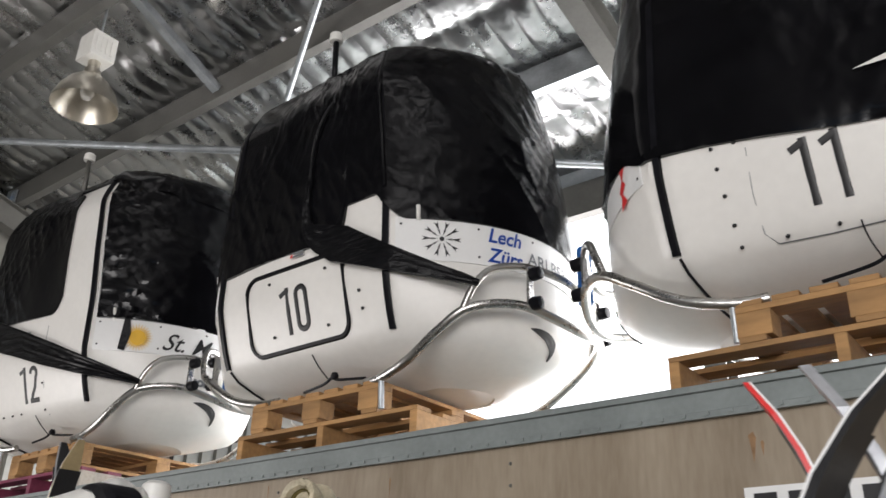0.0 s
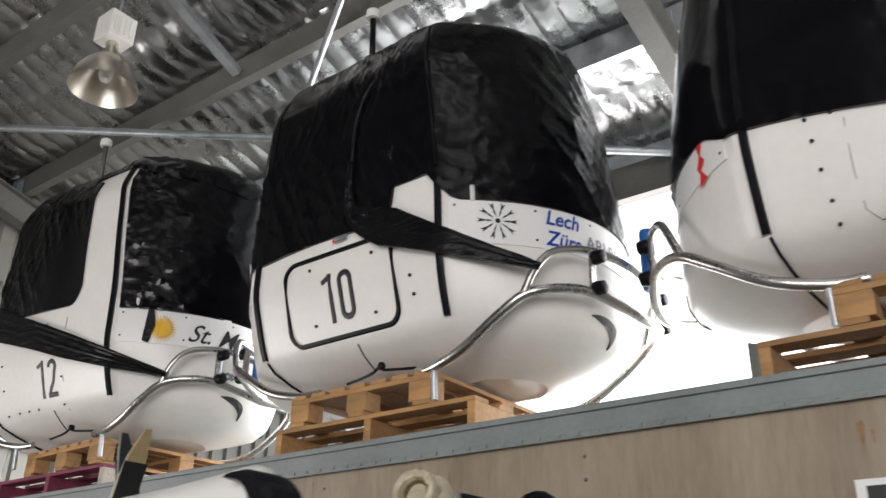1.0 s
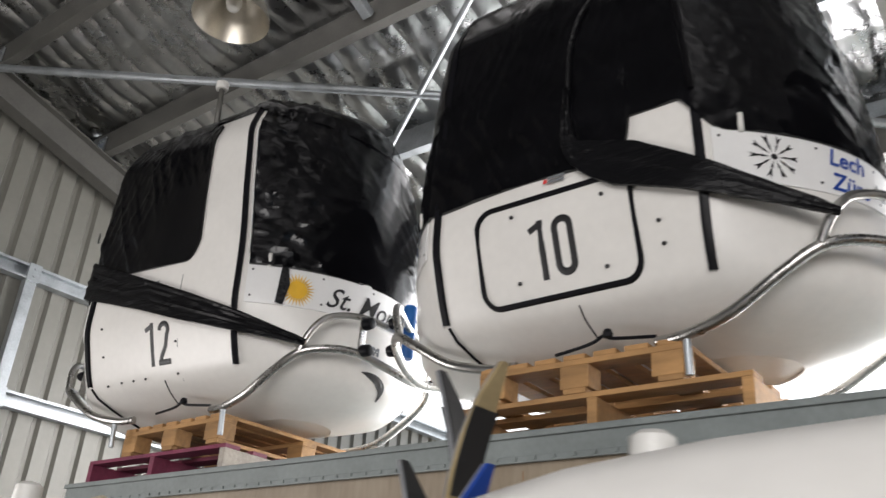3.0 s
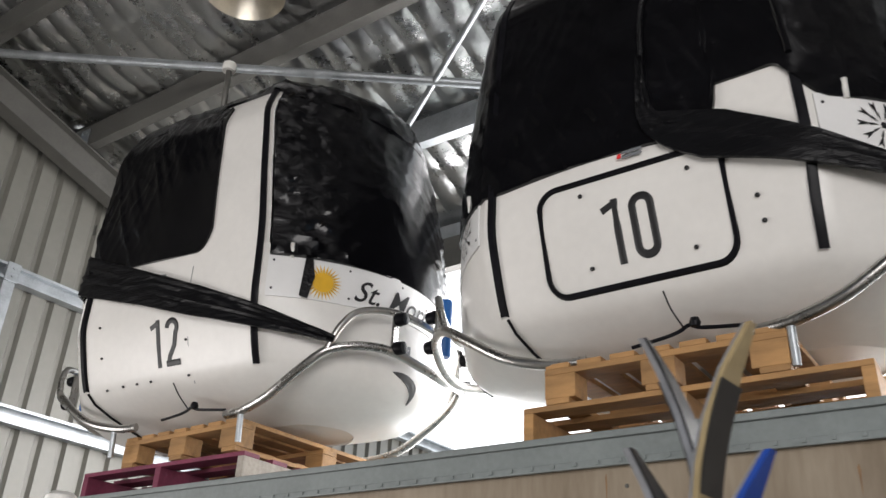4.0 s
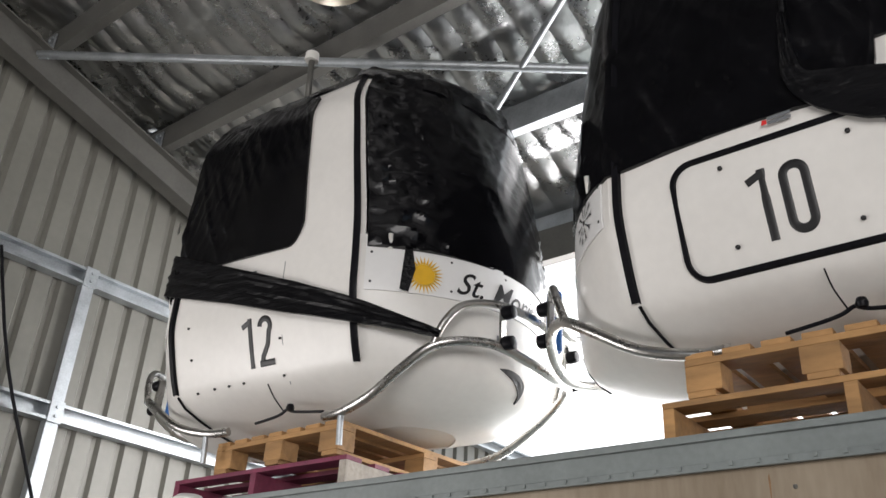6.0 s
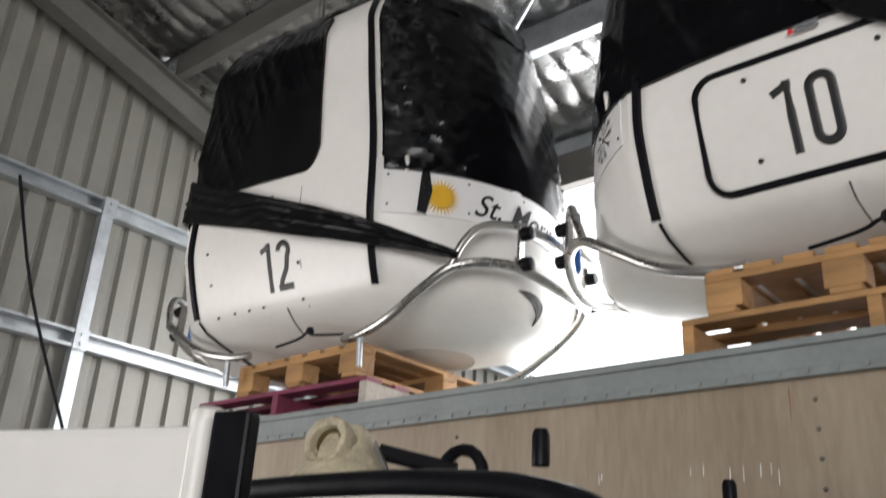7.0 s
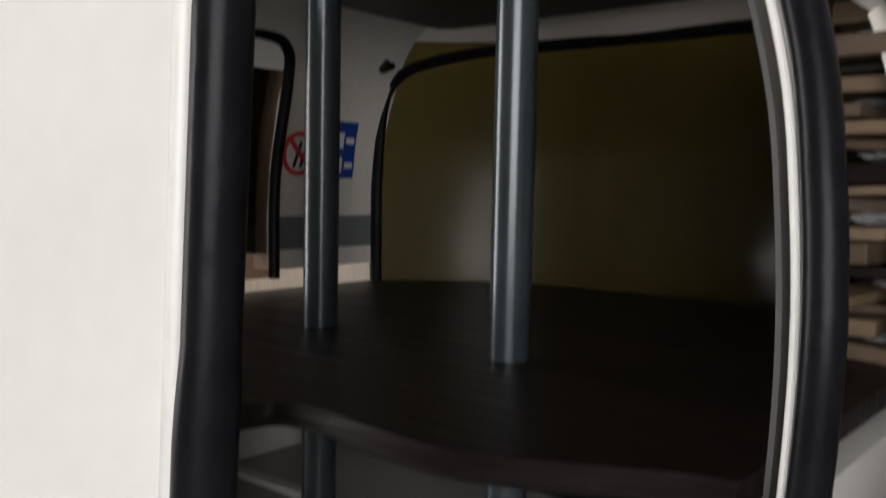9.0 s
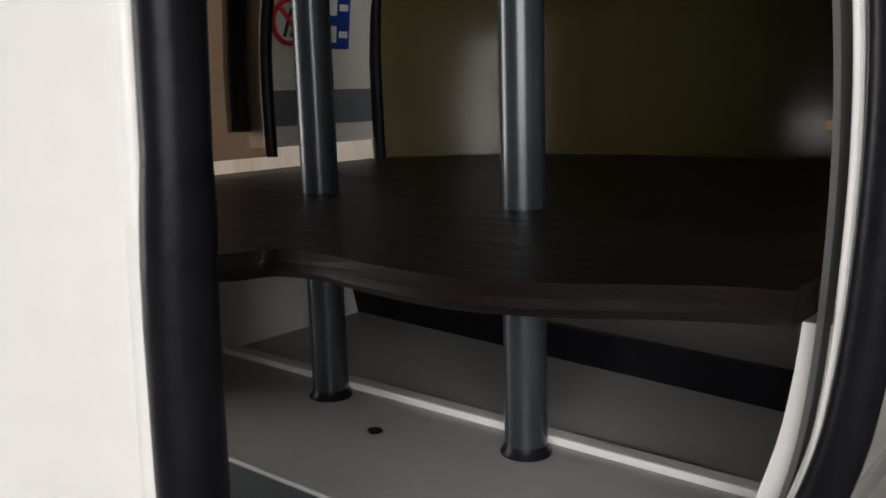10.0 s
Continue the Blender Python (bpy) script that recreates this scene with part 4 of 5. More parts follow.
def arch_sheet(name, pts, y0, y1, thick, material, parent, label="", rim=0):
    bm = bmesh.new()
    n = len(pts)
    c = Vector((0, 1.0))
    rows = []
    for y in (y0, y1):
        k = 1.0 if rim == 2 or (rim and y == y0) else 0.0
        o = [bm.verts.new((AX + x, y - k * bulge(z), z)) for x, z in pts]
        i = [bm.verts.new((AX + x - (x / HW) * thick, y - k * bulge(z), z - thick * max(0.0, (z - 1.4) / 0.55))) for x, z in pts]
        rows.append((o, i))
    (oa, ia), (ob_, ib) = rows
    for k in range(n - 1):
        bm.faces.new((oa[k], oa[k + 1], ob_[k + 1], ob_[k]))
        bm.faces.new((ia[k], ib[k], ib[k + 1], ia[k + 1]))
        bm.faces.new((oa[k], ia[k], ia[k + 1], oa[k + 1]))
        bm.faces.new((ob_[k], ob_[k + 1], ib[k + 1], ib[k]))
    bm.faces.new((oa[0], ob_[0], ib[0], ia[0]))
    bm.faces.new((oa[-1], ia[-1], ib[-1], ob_[-1]))
    return part(name, bm, material, parent, label)


bar = thing("bar_cabin", Matrix.Identity(4), "white gondola cabin cut open with a dark timber bar shelf", "gondola cabin")
full = arch(0.3)
arch_sheet("front_frame", swell(full), AY, AY + 0.035, 0.029, M_SHELL, bar, "white fibreglass frame round the opening", 2)
right_low = [p for p in full if p[0] > 0 and p[1] <= 1.15]
left_low = [p for p in full if p[0] < 0 and p[1] <= 1.15]
topp = [p for p in full if p[1] >= 1.72]
arch_sheet("side_panel", right_low, AY + 0.035, 2.15, 0.04, M_SHELL, bar, "white lower side shell", 1)
arch_sheet("side_panel", left_low, AY + 0.035, 2.15, 0.04, M_SHELL, bar, "white lower side shell", 1)
arch_sheet("roof_shell", topp, AY + 0.035, 2.15, 0.035, M_SHELL, bar, "white roof shell", 1)
lining = arch(0.3, inset=0.045)
# added dark liner: shade on the white frame's inner face, as colour
arch_sheet("frame_lining", swell(lining), AY + 0.012, AY + 0.05, 0.006, M_CEIL_IN, bar, "dark grey liner standing for shade inside the frame", 2)
for s in (-1, 1):
    pil = [p for p in full if p[0] * s > 0 and 1.2 <= p[1] <= 1.74]
    arch_sheet("side_pillar", pil, 1.76, 2.15, 0.04, M_SHELL_WARM, bar, "white window pillar")
tube("front_seal", [(AX + x, AY - 0.015 - bulge(z), z) for x, z in swell(arch(0.3))], 0.0195, M_RUBBER, bar, "thick black rubber edge seal", 14)
tube("seal_piping", [(AX + x, AY - 0.012 - bulge(z), z) for x, z in swell(arch(0.3, inset=0.025))], 0.005, M_CAP, bar, "thin white piping", 8)
tube("rear_seal", [(AX + x * 1.01, 1.74, z + 0.01) for x, z in arch(1.2)], 0.022, M_RUBBER, bar, "black rubber edge seal", 12)
# far end with tinted window


def half_width(z):
    return float(np.interp(z, [b for _, b in SIDE[:-1]], [a for a, _ in SIDE[:-1]]))


def far_end(name, z0, z1, s0, s1, material, label, thick=0.03, rows=12, cols=28, push=0.0):
    bm = bmesh.new()
    a, b = [], []
    for j in range(rows + 1):
        z = z0 + (z1 - z0) * j / rows
        w = half_width(z)
        deep = 0.42 * (1 - max(0.0, (z - 1.5) / 0.5) ** 2)
        ra, rb = [], []
        for i in range(cols + 1):
            s = s0 + (s1 - s0) * i / cols
            y = 2.15 + push + deep * (1 - abs(s) ** 2.6)
            ra.append(bm.verts.new((AX + s * w, y, z)))
            rb.append(bm.verts.new((AX + s * (w - 0.01), y - thick, z)))
        a.append(ra)
        b.append(rb)
    for j in range(rows):
        for i in range(cols):
            bm.faces.new((a[j][i], a[j][i + 1], a[j + 1][i + 1], a[j + 1][i]))
            bm.faces.new((b[j][i], b[j + 1][i], b[j + 1][i + 1], b[j][i + 1]))
        bm.faces.new((a[j][0], a[j + 1][0], b[j + 1][0], b[j][0]))
        bm.faces.new((a[j][-1], b[j][-1], b[j + 1][-1], a[j + 1][-1]))
    for i in range(cols):
        for j in (0, rows):
            bm.faces.new((a[j][i], b[j][i], b[j][i + 1], a[j][i + 1]))
    return part(name, bm, material, bar, label)


far_end("end_shell", 0.30, 1.10, -1, 1, M_SHELL_WARM, "white rounded lower end")
far_end("end_shell", 1.83, 1.945, -1, 1, M_SHELL_WARM, "white rounded upper end")
far_end("end_window", 1.10, 1.83, -0.99, 0.99, M_OLIVE, "olive tinted acrylic end window", 0.006, push=-0.012)
wpts = [(AX - half_width(1.1) * 0.94, 2.13, 1.10), (AX - half_width(1.5) * 0.94, 2.13, 1.5), (AX - half_width(1.7) * 0.94, 2.14, 1.72), (AX - 0.5, 2.22, 1.79), (AX - 0.25, 2.33, 1.815), (AX, 2.37, 1.82), (AX + 0.3, 2.31, 1.81), (AX + 0.52, 2.2, 1.78)]
tube("window_seal", wpts, 0.016, M_RUBBER, bar, "black rubber window seal", 10, steps=5)
# inside
bm = bmesh.new()
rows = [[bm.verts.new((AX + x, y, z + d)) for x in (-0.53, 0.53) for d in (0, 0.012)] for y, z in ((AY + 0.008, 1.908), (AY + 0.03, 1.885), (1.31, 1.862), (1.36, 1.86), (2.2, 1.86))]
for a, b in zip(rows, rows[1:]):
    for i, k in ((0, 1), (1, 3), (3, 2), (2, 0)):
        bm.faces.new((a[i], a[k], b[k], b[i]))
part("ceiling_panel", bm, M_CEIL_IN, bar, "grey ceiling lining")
bm = bmesh.new()
vs = [bm.verts.new((AX + a, b, 1.8598)) for a, b in ((-0.46, 1.48), (-0.40, 1.31), (-0.02, 1.31), (0.17, 1.40), (0.17, 1.70), (-0.40, 1.70))]
f = bm.faces.new(vs)
r = bmesh.ops.extrude_face_region(bm, geom=[f])
for v in r["geom"]:
    if isinstance(v, bmesh.types.BMVert):
        v.co.z -= 0.005
        v.co.x += (AX - 0.12 - v.co.x) * 0.03
        v.co.y += (1.5 - v.co.y) * 0.05
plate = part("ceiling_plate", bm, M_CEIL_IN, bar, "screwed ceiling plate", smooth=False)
for a, b in ((-0.38, 1.36), (-0.2, 1.345), (-0.04, 1.345), (0.12, 1.43), (0.12, 1.6)):
    lathe("screw", [(0, -0.003), (0.006, -0.003), (0.008, 0)], M_STEEL, plate, "", 10, at=pose(AX + a, b, 1.8545))
SEAT = 0.79
bm = bmesh.new()
add_box(bm, AX - 0.66, AX + 0.66, 1.56, 2.5, SEAT - 0.03, SEAT + 0.004, bevel=0.006)
add_box(bm, AX - 0.66, AX + 0.66, 1.19, 1.53, SEAT - 0.008, SEAT, bevel=0.003)
part("bench", bm, M_GREY_IN, bar, "grey laminate bench with a pale edge strip", smooth=False)
box("edge_strip", AX - 0.66, AX + 0.66, 1.53, 1.562, SEAT - 0.02, SEAT + 0.012, M_CAP, bar, "pale aluminium strip", 0.004)
box("bench_front", AX - 0.64, AX + 0.64, 1.195, 1.23, AZ, SEAT - 0.009, M_POLE, bar, "dark bench front")
# low black strip across the rear of the bench
box("back_skirting", -0.66, 0.66, -0.012, 0.012, SEAT + 0.005, SEAT + 0.075, M_RUBBER, bar, "black strip along the back of the bench", 0.003, at=pose(AX, 1.905, 0, 0, 0, -4.5))
box("cabin_floor", AX - 0.62, AX + 0.62, AY, 2.45, AZ, AZ + 0.03, M_GREY_IN, bar)
for px in (-3.72, -3.28):
    pl = tube("pole", [(px, 1.48, SEAT), (px, 1.48, 1.86)], 0.033, M_POLE, bar, "dark grey round steel pole", 24)
    lathe("collar", [(0.033, 0.016), (0.035, 0.01), (0.040, 0.003), (0.040, 0), (0, 0)], M_RUBBER, pl, "", 24, at=pose(px, 1.48, SEAT))
# timber shelf with a wavy edge
bm = bmesh.new()
edge = smooth_path([(-0.72, 1.2, 0), (-0.5, 1.08, 0), (-0.25, 0.99, 0), (-0.02, 0.95, 0), (0.09, 0.955, 0), (0.15, 0.99, 0), (0.175, 1.04, 0), (0.24, 1.05, 0), (0.34, 1.035, 0), (0.43, 1.03, 0), (0.5, 1.045, 0), (0.56, 1.072, 0), (0.62, 1.105, 0), (0.675, 1.13, 0), (0.718, 1.14, 0)], 6)
TZ = 1.17
nn = len(edge)
prof = [(0.012, TZ), (0.0, TZ - 0.012), (0.002, TZ - 0.022), (0.014, TZ - 0.032)]
front = [[bm.verts.new((AX + p.x, p.y + dy, z)) for dy, z in prof] for p in edge]
rear = [[bm.verts.new((AX + p.x, 2.14 + 0.3 * (1 - abs(p.x / 0.7) ** 2.6), z)) for z in (TZ, TZ - 0.032)] for p in edge]
for i in range(nn - 1):
    for k in range(3):
        bm.faces.new((front[i][k], front[i + 1][k], front[i + 1][k + 1], front[i][k + 1]))
    bm.faces.new((front[i][0], rear[i][0], rear[i + 1][0], front[i + 1][0]))
    bm.faces.new((front[i][3], front[i + 1][3], rear[i + 1][1], rear[i][1]))
    bm.faces.new((rear[i][0], rear[i][1], rear[i + 1][1], rear[i + 1][0]))
for i in (0, nn - 1):
    bm.faces.new(front[i] + rear[i][::-1])
part("bar_shelf", bm, M_WOOD, bar, "dark stained timber shelf with a live edge")

# pegs, lever knob and hanger hub on the roof
for px, py in ((-3.03, 1.245), (-2.97, 1.72)):
    pg = lathe("peg", [(0.012, 0), (0.012, 0.04), (0.009, 0.048), (0, 0.05)], M_RUBBER, bar, "black rubber peg on the roof edge", 12, at=pose(px, py, 1.965))
    lathe("peg", [(0.006, 0), (0.006, 0.06), (0, 0.062)], M_STEEL, pg, "", 10, at=pose(px + 0.03, py, 1.955))
tube("door_lever", [(-4.02, 1.42, 1.86), (-4.02, 1.42, 2.13)], 0.017, M_STRUCT, bar, "", 10)
lathe("lever_knob", [(0, 0), (0.036, 0.0), (0.04, 0.012), (0.038, 0.05), (0.025, 0.06), (0, 0.062)], M_CAP, bar, "white plastic knob", 18, at=pose(-4.02, 1.42, 2.12))
hub = lathe("hanger_hub", [(0.18, 0), (0.14, 0.04), (0.095, 0.09), (0.064, 0.14), (0.05, 0.172), (0.038, 0.182), (0.0, 0.184)], M_HUB, bar, "worn cream cone-shaped hanger socket", 24, at=pose(-3.60, 1.44, 1.955) @ Matrix.Scale(0.82, 4))
bore = lathe("bore", [(0.046, 0), (0.054, 0.05), (0.058, 0.082), (0.054, 0.09), (0.040, 0.088), (0.036, 0.078), (0.035, 0.02), (0, 0.018)], M_HUB, hub, "ragged rubber-lined bore", 24, at=pose(0.0, 0.0, 0.115, 76, 0, 12))
for v in bore.data.vertices:
    v.co += Vector((0.010, 0.008, 0.012)) * noise.noise(v.co * 45)
lathe("bore_liner", [(0.0, 0.0), (0.033, 0.0), (0.033, 0.052), (0.028, 0.052), (0.027, 0.01), (0, 0.008)], M_OLIVE_METAL, hub, "dull brass bush", 18, at=pose(0.0, 0.0, 0.115, 76, 0, 12) @ pose(0.002, 0, 0.022))
bm = bmesh.new()
f = bm.faces.new([bm.verts.new(v) for v in ((0.06, 0.02, 0.0), (0.15, 0.05, 0.0), (0.07, 0.02, 0.15))])
r = bmesh.ops.extrude_face_region(bm, geom=[f])
bmesh.ops.translate(bm, vec=(-0.004, 0.012, 0), verts=[v for v in r["geom"] if isinstance(v, bmesh.types.BMVert)])
part("gusset", bm, M_STRUCT, hub, "grey triangular gusset", smooth=False)
tube("hanger_rod", [(-3.55, 1.48, 2.06), (-3.49, 1.53, 2.045), (-3.43, 1.565, 2.03)], 0.016, M_RUBBER, bar, "black hanger rod", 10)
ring = [(-3.42 + 0.05 * math.cos(k * math.tau / 16), 1.57, 2.02 + 0.05 * math.sin(k * math.tau / 16)) for k in range(16)]
tube("hanger_ring", ring, 0.012, M_RUBBER, bar, "black steel ring", 8, closed=True)
# stickers on the pillar and the dark strip below them


def pillar_pt(y, z, d=0.046):
    return Vector((AX - half_width(z) + d, y, z))


def pillar_sheet(name, y0, y1, z0, z1, material, parent, label="", d=0.046):
    bm = bmesh.new()
    g = [[bm.verts.new(pillar_pt(y0 + (y1 - y0) * i / 4, z0 + (z1 - z0) * j / 4, d)) for i in range(5)] for j in range(5)]
    for j in range(4):
        for i in range(4):
            bm.faces.new((g[j][i], g[j][i + 1], g[j + 1][i + 1], g[j + 1][i]))
    return part(name, bm, material, parent, label, smooth=False)


no_ski = [(pillar_pt(1.838 + 0.05 * math.cos(k * math.tau / 28), 1.515 + 0.05 * math.sin(k * math.tau / 28), 0.047)) for k in range(28)]
stk = tube("prohibition_sticker", no_ski, 0.006, M_RED, bar, "round red and white prohibition sticker", 8, closed=True)
bm = bmesh.new()
bm.faces.new([bm.verts.new(pillar_pt(1.838 + 0.05 * math.cos(k * math.tau / 28), 1.515 + 0.05 * math.sin(k * math.tau / 28), 0.0455)) for k in range(28)])
part("sticker_face", bm, M_BAND, stk, smooth=False)
tube("sticker_slash", [pillar_pt(1.805, 1.55, 0.048), pillar_pt(1.872, 1.48, 0.048)], 0.006, M_RED, stk, "", 6)
for dy in (-0.01, 0.012):
    tube("pictogram", [pillar_pt(1.832 + dy, 1.48, 0.0475), pillar_pt(1.852 + dy, 1.545, 0.0475)], 0.004, M_BLACK, stk, "", 6)
blue = pillar_sheet("notice_sticker", 1.94, 2.035, 1.455, 1.605, M_BLUEPRINT, bar, "blue notice sticker with pictograms")
for k, (mm, zz) in enumerate(((M_BAND, 1.555), (M_BAND, 1.49))):
    pillar_sheet("pictogram", 1.955, 1.99, zz - 0.02, zz + 0.02, mm, blue, "", 0.047)
    pillar_sheet("text_bar", 1.998, 2.028, zz - 0.008, zz + 0.008, M_BAND, blue, "", 0.047)
tube("red_cross", [pillar_pt(1.957, 1.47, 0.049), pillar_pt(Z_TOP - 0.004, 1.51, 0.049)], 0.003, M_RED, blue, "", 6)
tube("red_cross", [pillar_pt(1.957, 1.51, 0.049), pillar_pt(Z_TOP - 0.004, 1.47, 0.049)], 0.003, M_RED, blue, "", 6)
# added pane: its brown tint stands in for shade on the container beyond
pillar_sheet("side_window_pane", 1.30, 1.765, 1.2, 1.79, M_SHADE_PANE, bar, "brown acrylic pane added to darken the view through the side opening", 0.03)
pillar_sheet("grey_strip", 1.775, 2.135, 1.27, 1.355, M_GREYPRINT, bar, "worn grey adhesive strip", 0.045)
tube("side_window_seal", [pillar_pt(1.40, 1.78, 0.03), pillar_pt(1.66, 1.785, 0.035), pillar_pt(1.74, 1.76, 0.045), pillar_pt(1.765, 1.68, 0.05), pillar_pt(1.765, 1.45, 0.05), pillar_pt(1.765, 1.2, 0.05)], 0.014, M_RUBBER, bar, "black rubber window seal", 10, steps=4)
tube("hook", [(-4.12, 2.10, 1.76), (-4.12, 2.06, 1.745), (-4.105, 2.05, 1.75), (-4.10, 2.06, 1.765)], 0.009, M_RUBBER, bar, "", 8, steps=3)
for k in range(2):
    box("shelf_bracket", -3.0 - 0.015 + k * -0.9, -3.0 + 0.015 + k * -0.9, 1.93, 1.945, 1.03, 1.12, M_RUBBER, bar, "small black bracket under the shelf", 0.003)
for px, py in ((-4.02, 1.44), (-3.53, 1.40), (-3.05, 1.36), (-3.9, 1.75), (-3.1, 1.72)):
    lathe("plug", [(0, 0.003), (0.012, 0.003), (0.014, 0)], M_WOOD, bar, "brown screw plug", 12, at=pose(px, py, SEAT))

# the same kind of cut cabin beside it, and pallets that carry them
other = copy_thing(bar, pose(2.1, 0, 0))
for o in [o for o in other.children_recursive if o.name.startswith(("peg", "board"))]:
    bpy.data.objects.remove(o)
for o in other.children:
    if o.name.startswith(("hanger_hub", "hanger_rod", "hanger_ring")):
        o.location += Vector((0, 0, -0.03))
    if o.name.startswith(("door_lever", "lever_knob")):
        o.location += Vector((-0.17, 0, -0.045))
other["label"] = "white cut-open gondola cabin with a hanger socket on its roof"
for xx in (-3.5, -1.4):
    for zz in (0.0, 0.15):
        stringer_pallet(pose(xx, 1.86, zz), M_PINE, label="pine pallet on the concrete floor under a cut cabin")["group"] = "floor pallets"

# stacked boards at the end of the bar shelf
stack = thing("board_stack", pose(-2.845, 1.97, TZ + 0.002), "stack of brown boards with clear plastic bags between", "board stack")
rng = random.Random(5)
level = 0.0
for k in range(19):
    th = rng.uniform(0.014, 0.034)
    bm = bmesh.new()
    add_box(bm, -0.085 + rng.uniform(-0.03, 0.03), 0.06 + rng.uniform(-0.05, 0.035), -0.19 + rng.uniform(-0.04, 0.09), 0.16 + rng.uniform(-0.05, 0.03), 0, th, None, 0.004)
    part("board", bm, (M_CARD, M_TANBOARD, M_CARD, M_TANBOARD, M_WOOD)[k % 5], stack, smooth=False, at=pose(0, 0, level, 0, rng.uniform(-3, 3), rng.uniform(-9, 9)))
    level += th + 0.004
    if k % 3 == 0 and k < 17:
        bm = bmesh.new()
        bmesh.ops.create_icosphere(bm, subdivisions=3, radius=1)
        for v in bm.verts:
            v.co = Vector((v.co.x * 0.06, v.co.y * 0.11, v.co.z * 0.014)) * (1 + 0.35 * noise.noise(v.co * 3 + Vector((k, 0, 0))))
        part("plastic_bag", bm, M_BAG, stack, "crumpled clear plastic bag", at=pose(0.01 + rng.uniform(-0.03, 0.03), rng.uniform(-0.08, 0.03), level + 0.008))
        level += 0.018

# white cabin door leaf with a rubber edge, standing open
leaf = thing("cabin_door_leaf", pose(-3.095, 0.80, 0, 0, 0, 20), "white cabin door leaf with a black rubber edge, standing open", "cabin door")
bm = bmesh.new()
add_box(bm, -1.0, -0.036, -0.004, 0.04, 0.0, 1.940, bevel=0.012)
part("panel", bm, M_SHELL, leaf, "white gelcoat panel", smooth=False)
tube("panel_lip", [(-0.064, -0.004, 0.0), (-0.058, -0.004, 0.9), (-0.046, -0.004, 1.3), (-0.034, -0.004, 1.65), (-0.032, -0.004, 1.944)], 0.011, M_CAP, leaf, "pale rounded lip of the panel", 12, steps=4)
tube("edge_seal", [(-0.032, 0.005, 0.0), (-0.027, 0.005, 1.05), (-0.017, 0.005, 1.3), (-0.002, 0.005, 1.66), (0.001, 0.005, 1.80)], [0.0285] * 4 + [0.0285] * 4 + [0.026] * 4 + [0.0225] * 4 + [0.021], M_RUBBER, leaf, "round black rubber edge", 24, steps=4)
box("seal_cap", -0.021, 0.021, -0.008, 0.014, 1.805, 1.952, M_RUBBER, leaf, "flat black end of the seal", 0.004)
lathe("screw", [(0, 0.008), (0.007, 0.008), (0.011, 0.003), (0.011, 0)], M_STEEL, leaf, "", 12, at=pose(-0.004, -0.008, 1.818, 90, 0, 0))

# a second leaf of the same kind, thicker at its rounded shoulder
leaf_b = thing("cabin_door_leaf", pose(-1.275, 0.76, 0, 0, 0, -2), "white rounded cabin door leaf with a black rubber edge", "cabin door")
bm = bmesh.new()
prof_b = smooth_path([(0.0, 0, 0.0), (0.0, 0, 0.8), (0.0, 0, 1.5), (0.0, 0, 1.85), (0.012, 0, 1.93), (0.05, 0, 1.972), (0.11, 0, 1.985), (0.17, 0, 1.972), (0.2, 0, 1.93), (0.205, 0, 1.5), (0.205, 0, 0.0)], 4)
rings = []
for xx, sink, g, up in ((-0.86, 0.03, 1, -0.08), (-0.82, 0.006, 1, -0.06), (-0.65, 0.0, 1, -0.034), (-0.5, 0.0, 1, -0.02), (-0.24, 0.0, 1, -0.012), (-0.1, 0.0, 0.8, -0.008), (-0.04, 0.0, 0.55, -0.010), (0.0, 0.002, 0.35, -0.018), (0.025, 0.004, 0.22, -0.034), (0.042, 0.006, 0.12, -0.07)):
    rings.append([bm.verts.new((xx, (v.x + sink * (0.1 - v.x) * 4) * g, v.z - sink + up if v.z > 0.1 else 0.0)) for v in prof_b])
for a, b in zip(rings, rings[1:]):
    for k in range(len(a) - 1):
        bm.faces.new((a[k], a[k + 1], b[k + 1], b[k]))
bm.faces.new(rings[0])
bm.faces.new(rings[-1][::-1])
part("panel", bm, M_SHELL, leaf_b, "white gelcoat panel")
bm = bmesh.new()
corner = smooth_path([(-0.025, 0, 1.946), (0.01, 0, 1.938), (0.034, 0, 1.912), (0.045, 0, 1.87), (0.048, 0, 1.7), (0.046, 0, 1.2), (0.046, 0, 0.0)], 6)
rows = []
for k, v in enumerate(corner):
    d = (corner[min(k + 1, len(corner) - 1)] - corner[max(k - 1, 0)]).normalized()
    o = Vector((-d.z, 0, d.x))
    k = min(1.0, 0.15 + k / 14)
    rows.append([bm.verts.new(v + o * a * k + Vector((0, b, 0))) for a, b in ((-0.008, 0.05), (-0.008, -0.006), (0.0, -0.012), (0.022, -0.010), (0.030, 0.0), (0.030, 0.05))])
for a, b in zip(rows, rows[1:]):
    for k in range(6):
        bm.faces.new((a[k], a[(k + 1) % 6], b[(k + 1) % 6], b[k]))
bm.faces.new(rows[0])
bm.faces.new(rows[-1][::-1])
part("edge_seal", bm, M_RUBBER, leaf_b, "flat black rubber edge band")

# ---- skis that stand behind the cut cabins ----


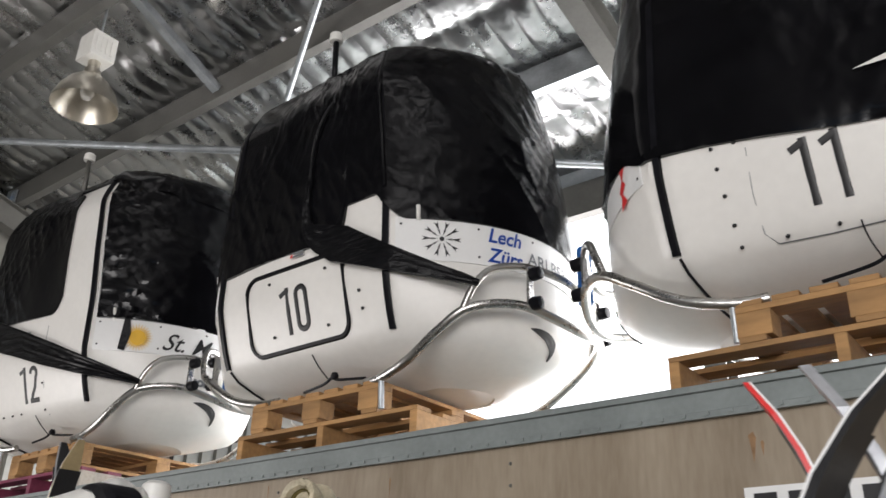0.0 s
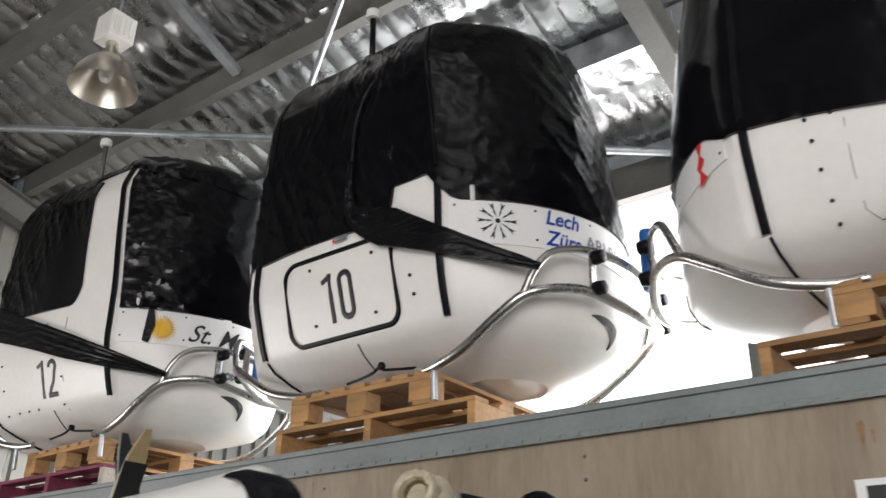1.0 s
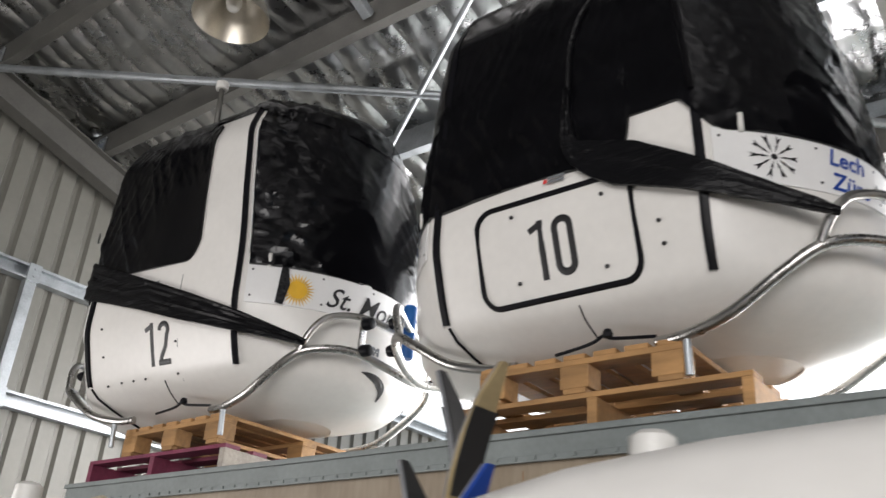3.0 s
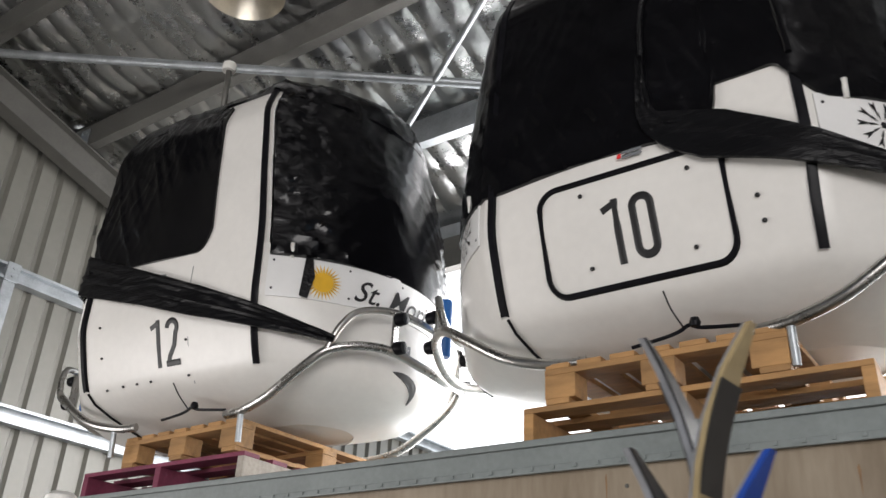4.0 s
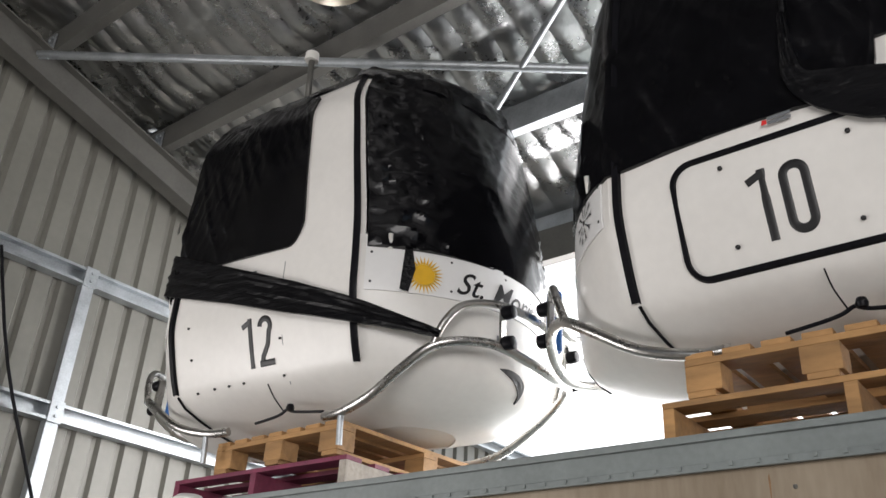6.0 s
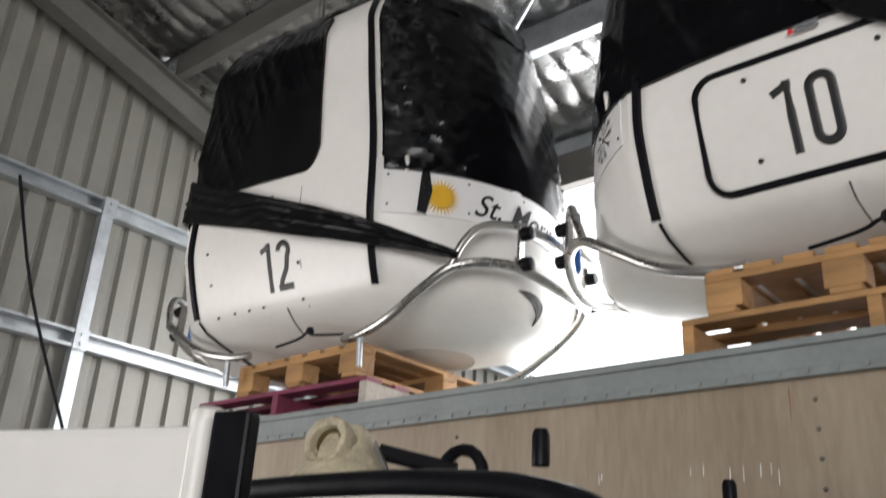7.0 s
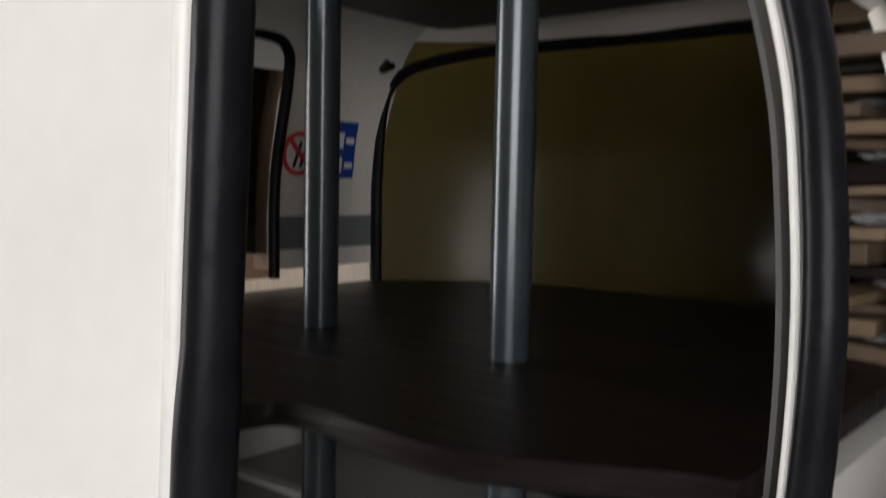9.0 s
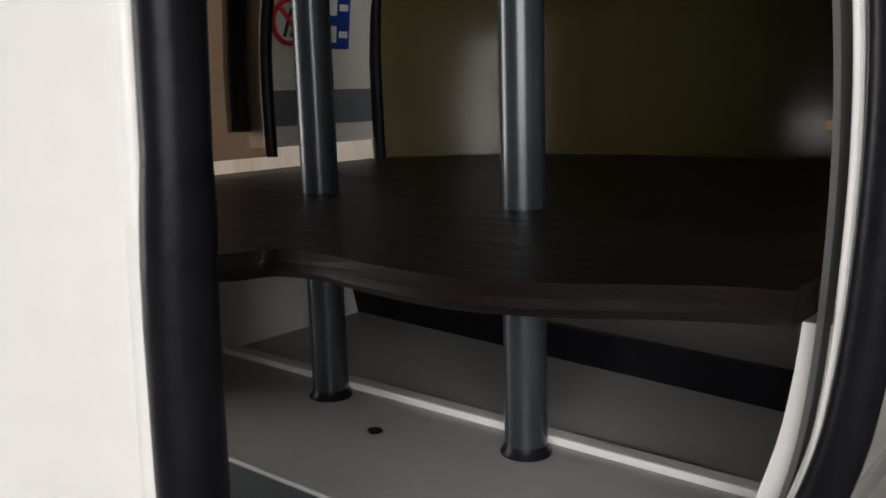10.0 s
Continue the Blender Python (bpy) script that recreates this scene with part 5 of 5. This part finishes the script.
def ski(x, y, top, yaw, lean, colour, base, curl=0.10, width=0.105, label="", start=0.0):
    """A ski on its tail with the curled tip at (x, y, top)."""
    turn = Euler((0, radians(lean), radians(yaw))).to_matrix()
    length = (top - start) / math.cos(radians(lean))
    foot = Vector((x, y, top)) - turn @ Vector((0, -curl, length))
    t = thing("ski", Matrix.Translation(foot) @ turn.to_4x4(), label, "ski", "upright skis")
    n = 36
    for nm, mat, off, th in (("top_sheet", colour, 0.0, 0.009), ("base_sheet", base, 0.0092, 0.004)):
        bm = bmesh.new()
        rows = []
        for i in range(n + 1):
            s = i / n
            z = s * length
            w = width * (0.42 + 0.12 * math.cos((s - 0.5) * math.tau)) * (1.0 if s < 0.92 else max(0.06, math.sqrt(max(0.0, 1 - ((s - 0.92) / 0.083) ** 2))))
            bend = curl * max(0.0, (s - 0.87) / 0.13) ** 2
            rows.append([bm.verts.new((a * w, -bend + off + d, z)) for a, d in ((-1, 0), (1, 0), (1, th), (-1, th))])
        for a, b in zip(rows, rows[1:]):
            for k in range(4):
                bm.faces.new((a[k], a[(k + 1) % 4], b[(k + 1) % 4], b[k]))
        bm.faces.new(rows[0])
        bm.faces.new(rows[-1][::-1])
        part(nm, bm, mat, t, smooth=False)
    bm = bmesh.new()
    rows = []
    for i in range(9):
        s = 0.90 + 0.065 * i / 8
        w = width * 0.30
        bend = curl * max(0.0, (s - 0.87) / 0.13) ** 2
        rows.append([bm.verts.new((a * w, -bend - d, s * length)) for a, d in ((-1, 0.001), (1, 0.001), (1, 0.003), (-1, 0.003))])
    for a, b in zip(rows, rows[1:]):
        for k in range(4):
            bm.faces.new((a[k], a[(k + 1) % 4], b[(k + 1) % 4], b[k]))
    part("tip_graphic", bm, M_BLACK, t, "dark printed tip", smooth=False)
    return t


SK = "upright ski with a curled tip behind a cabin"
ski(-2.30, 1.30, 2.25, 84, 0, M_TAN, M_SILVER, 0.09, label="tan and black " + SK)
ski(-2.48, 1.34, 2.27, -90, 0, M_SILVER, M_BLACK, 0.08, label="silver " + SK)
ski(-2.28, 1.24, 2.06, 84, 0, M_BLUEPRINT, M_SILVER, 0.09, label="dark blue " + SK)
ski(-2.47, 1.24, 2.08, -90, 0, M_SILVER, M_BLACK, 0.08, label="silver " + SK)
ski(-0.47, 1.39, 2.14, -76, 0, M_RED, M_BAND, 0.10, label="red and white " + SK)
ski(-0.28, 1.03, 2.04, -80, 0, M_SILVER, M_SILVER, 0.09, label="silver " + SK)
ski(-0.13, 0.90, 2.0, 84, 0, M_BLACK, M_BAND, 0.15, label="black " + SK)
ski(-0.06, 0.88, 1.99, 84, 0, M_SILVER, M_BLACK, 0.15, label="grey " + SK)
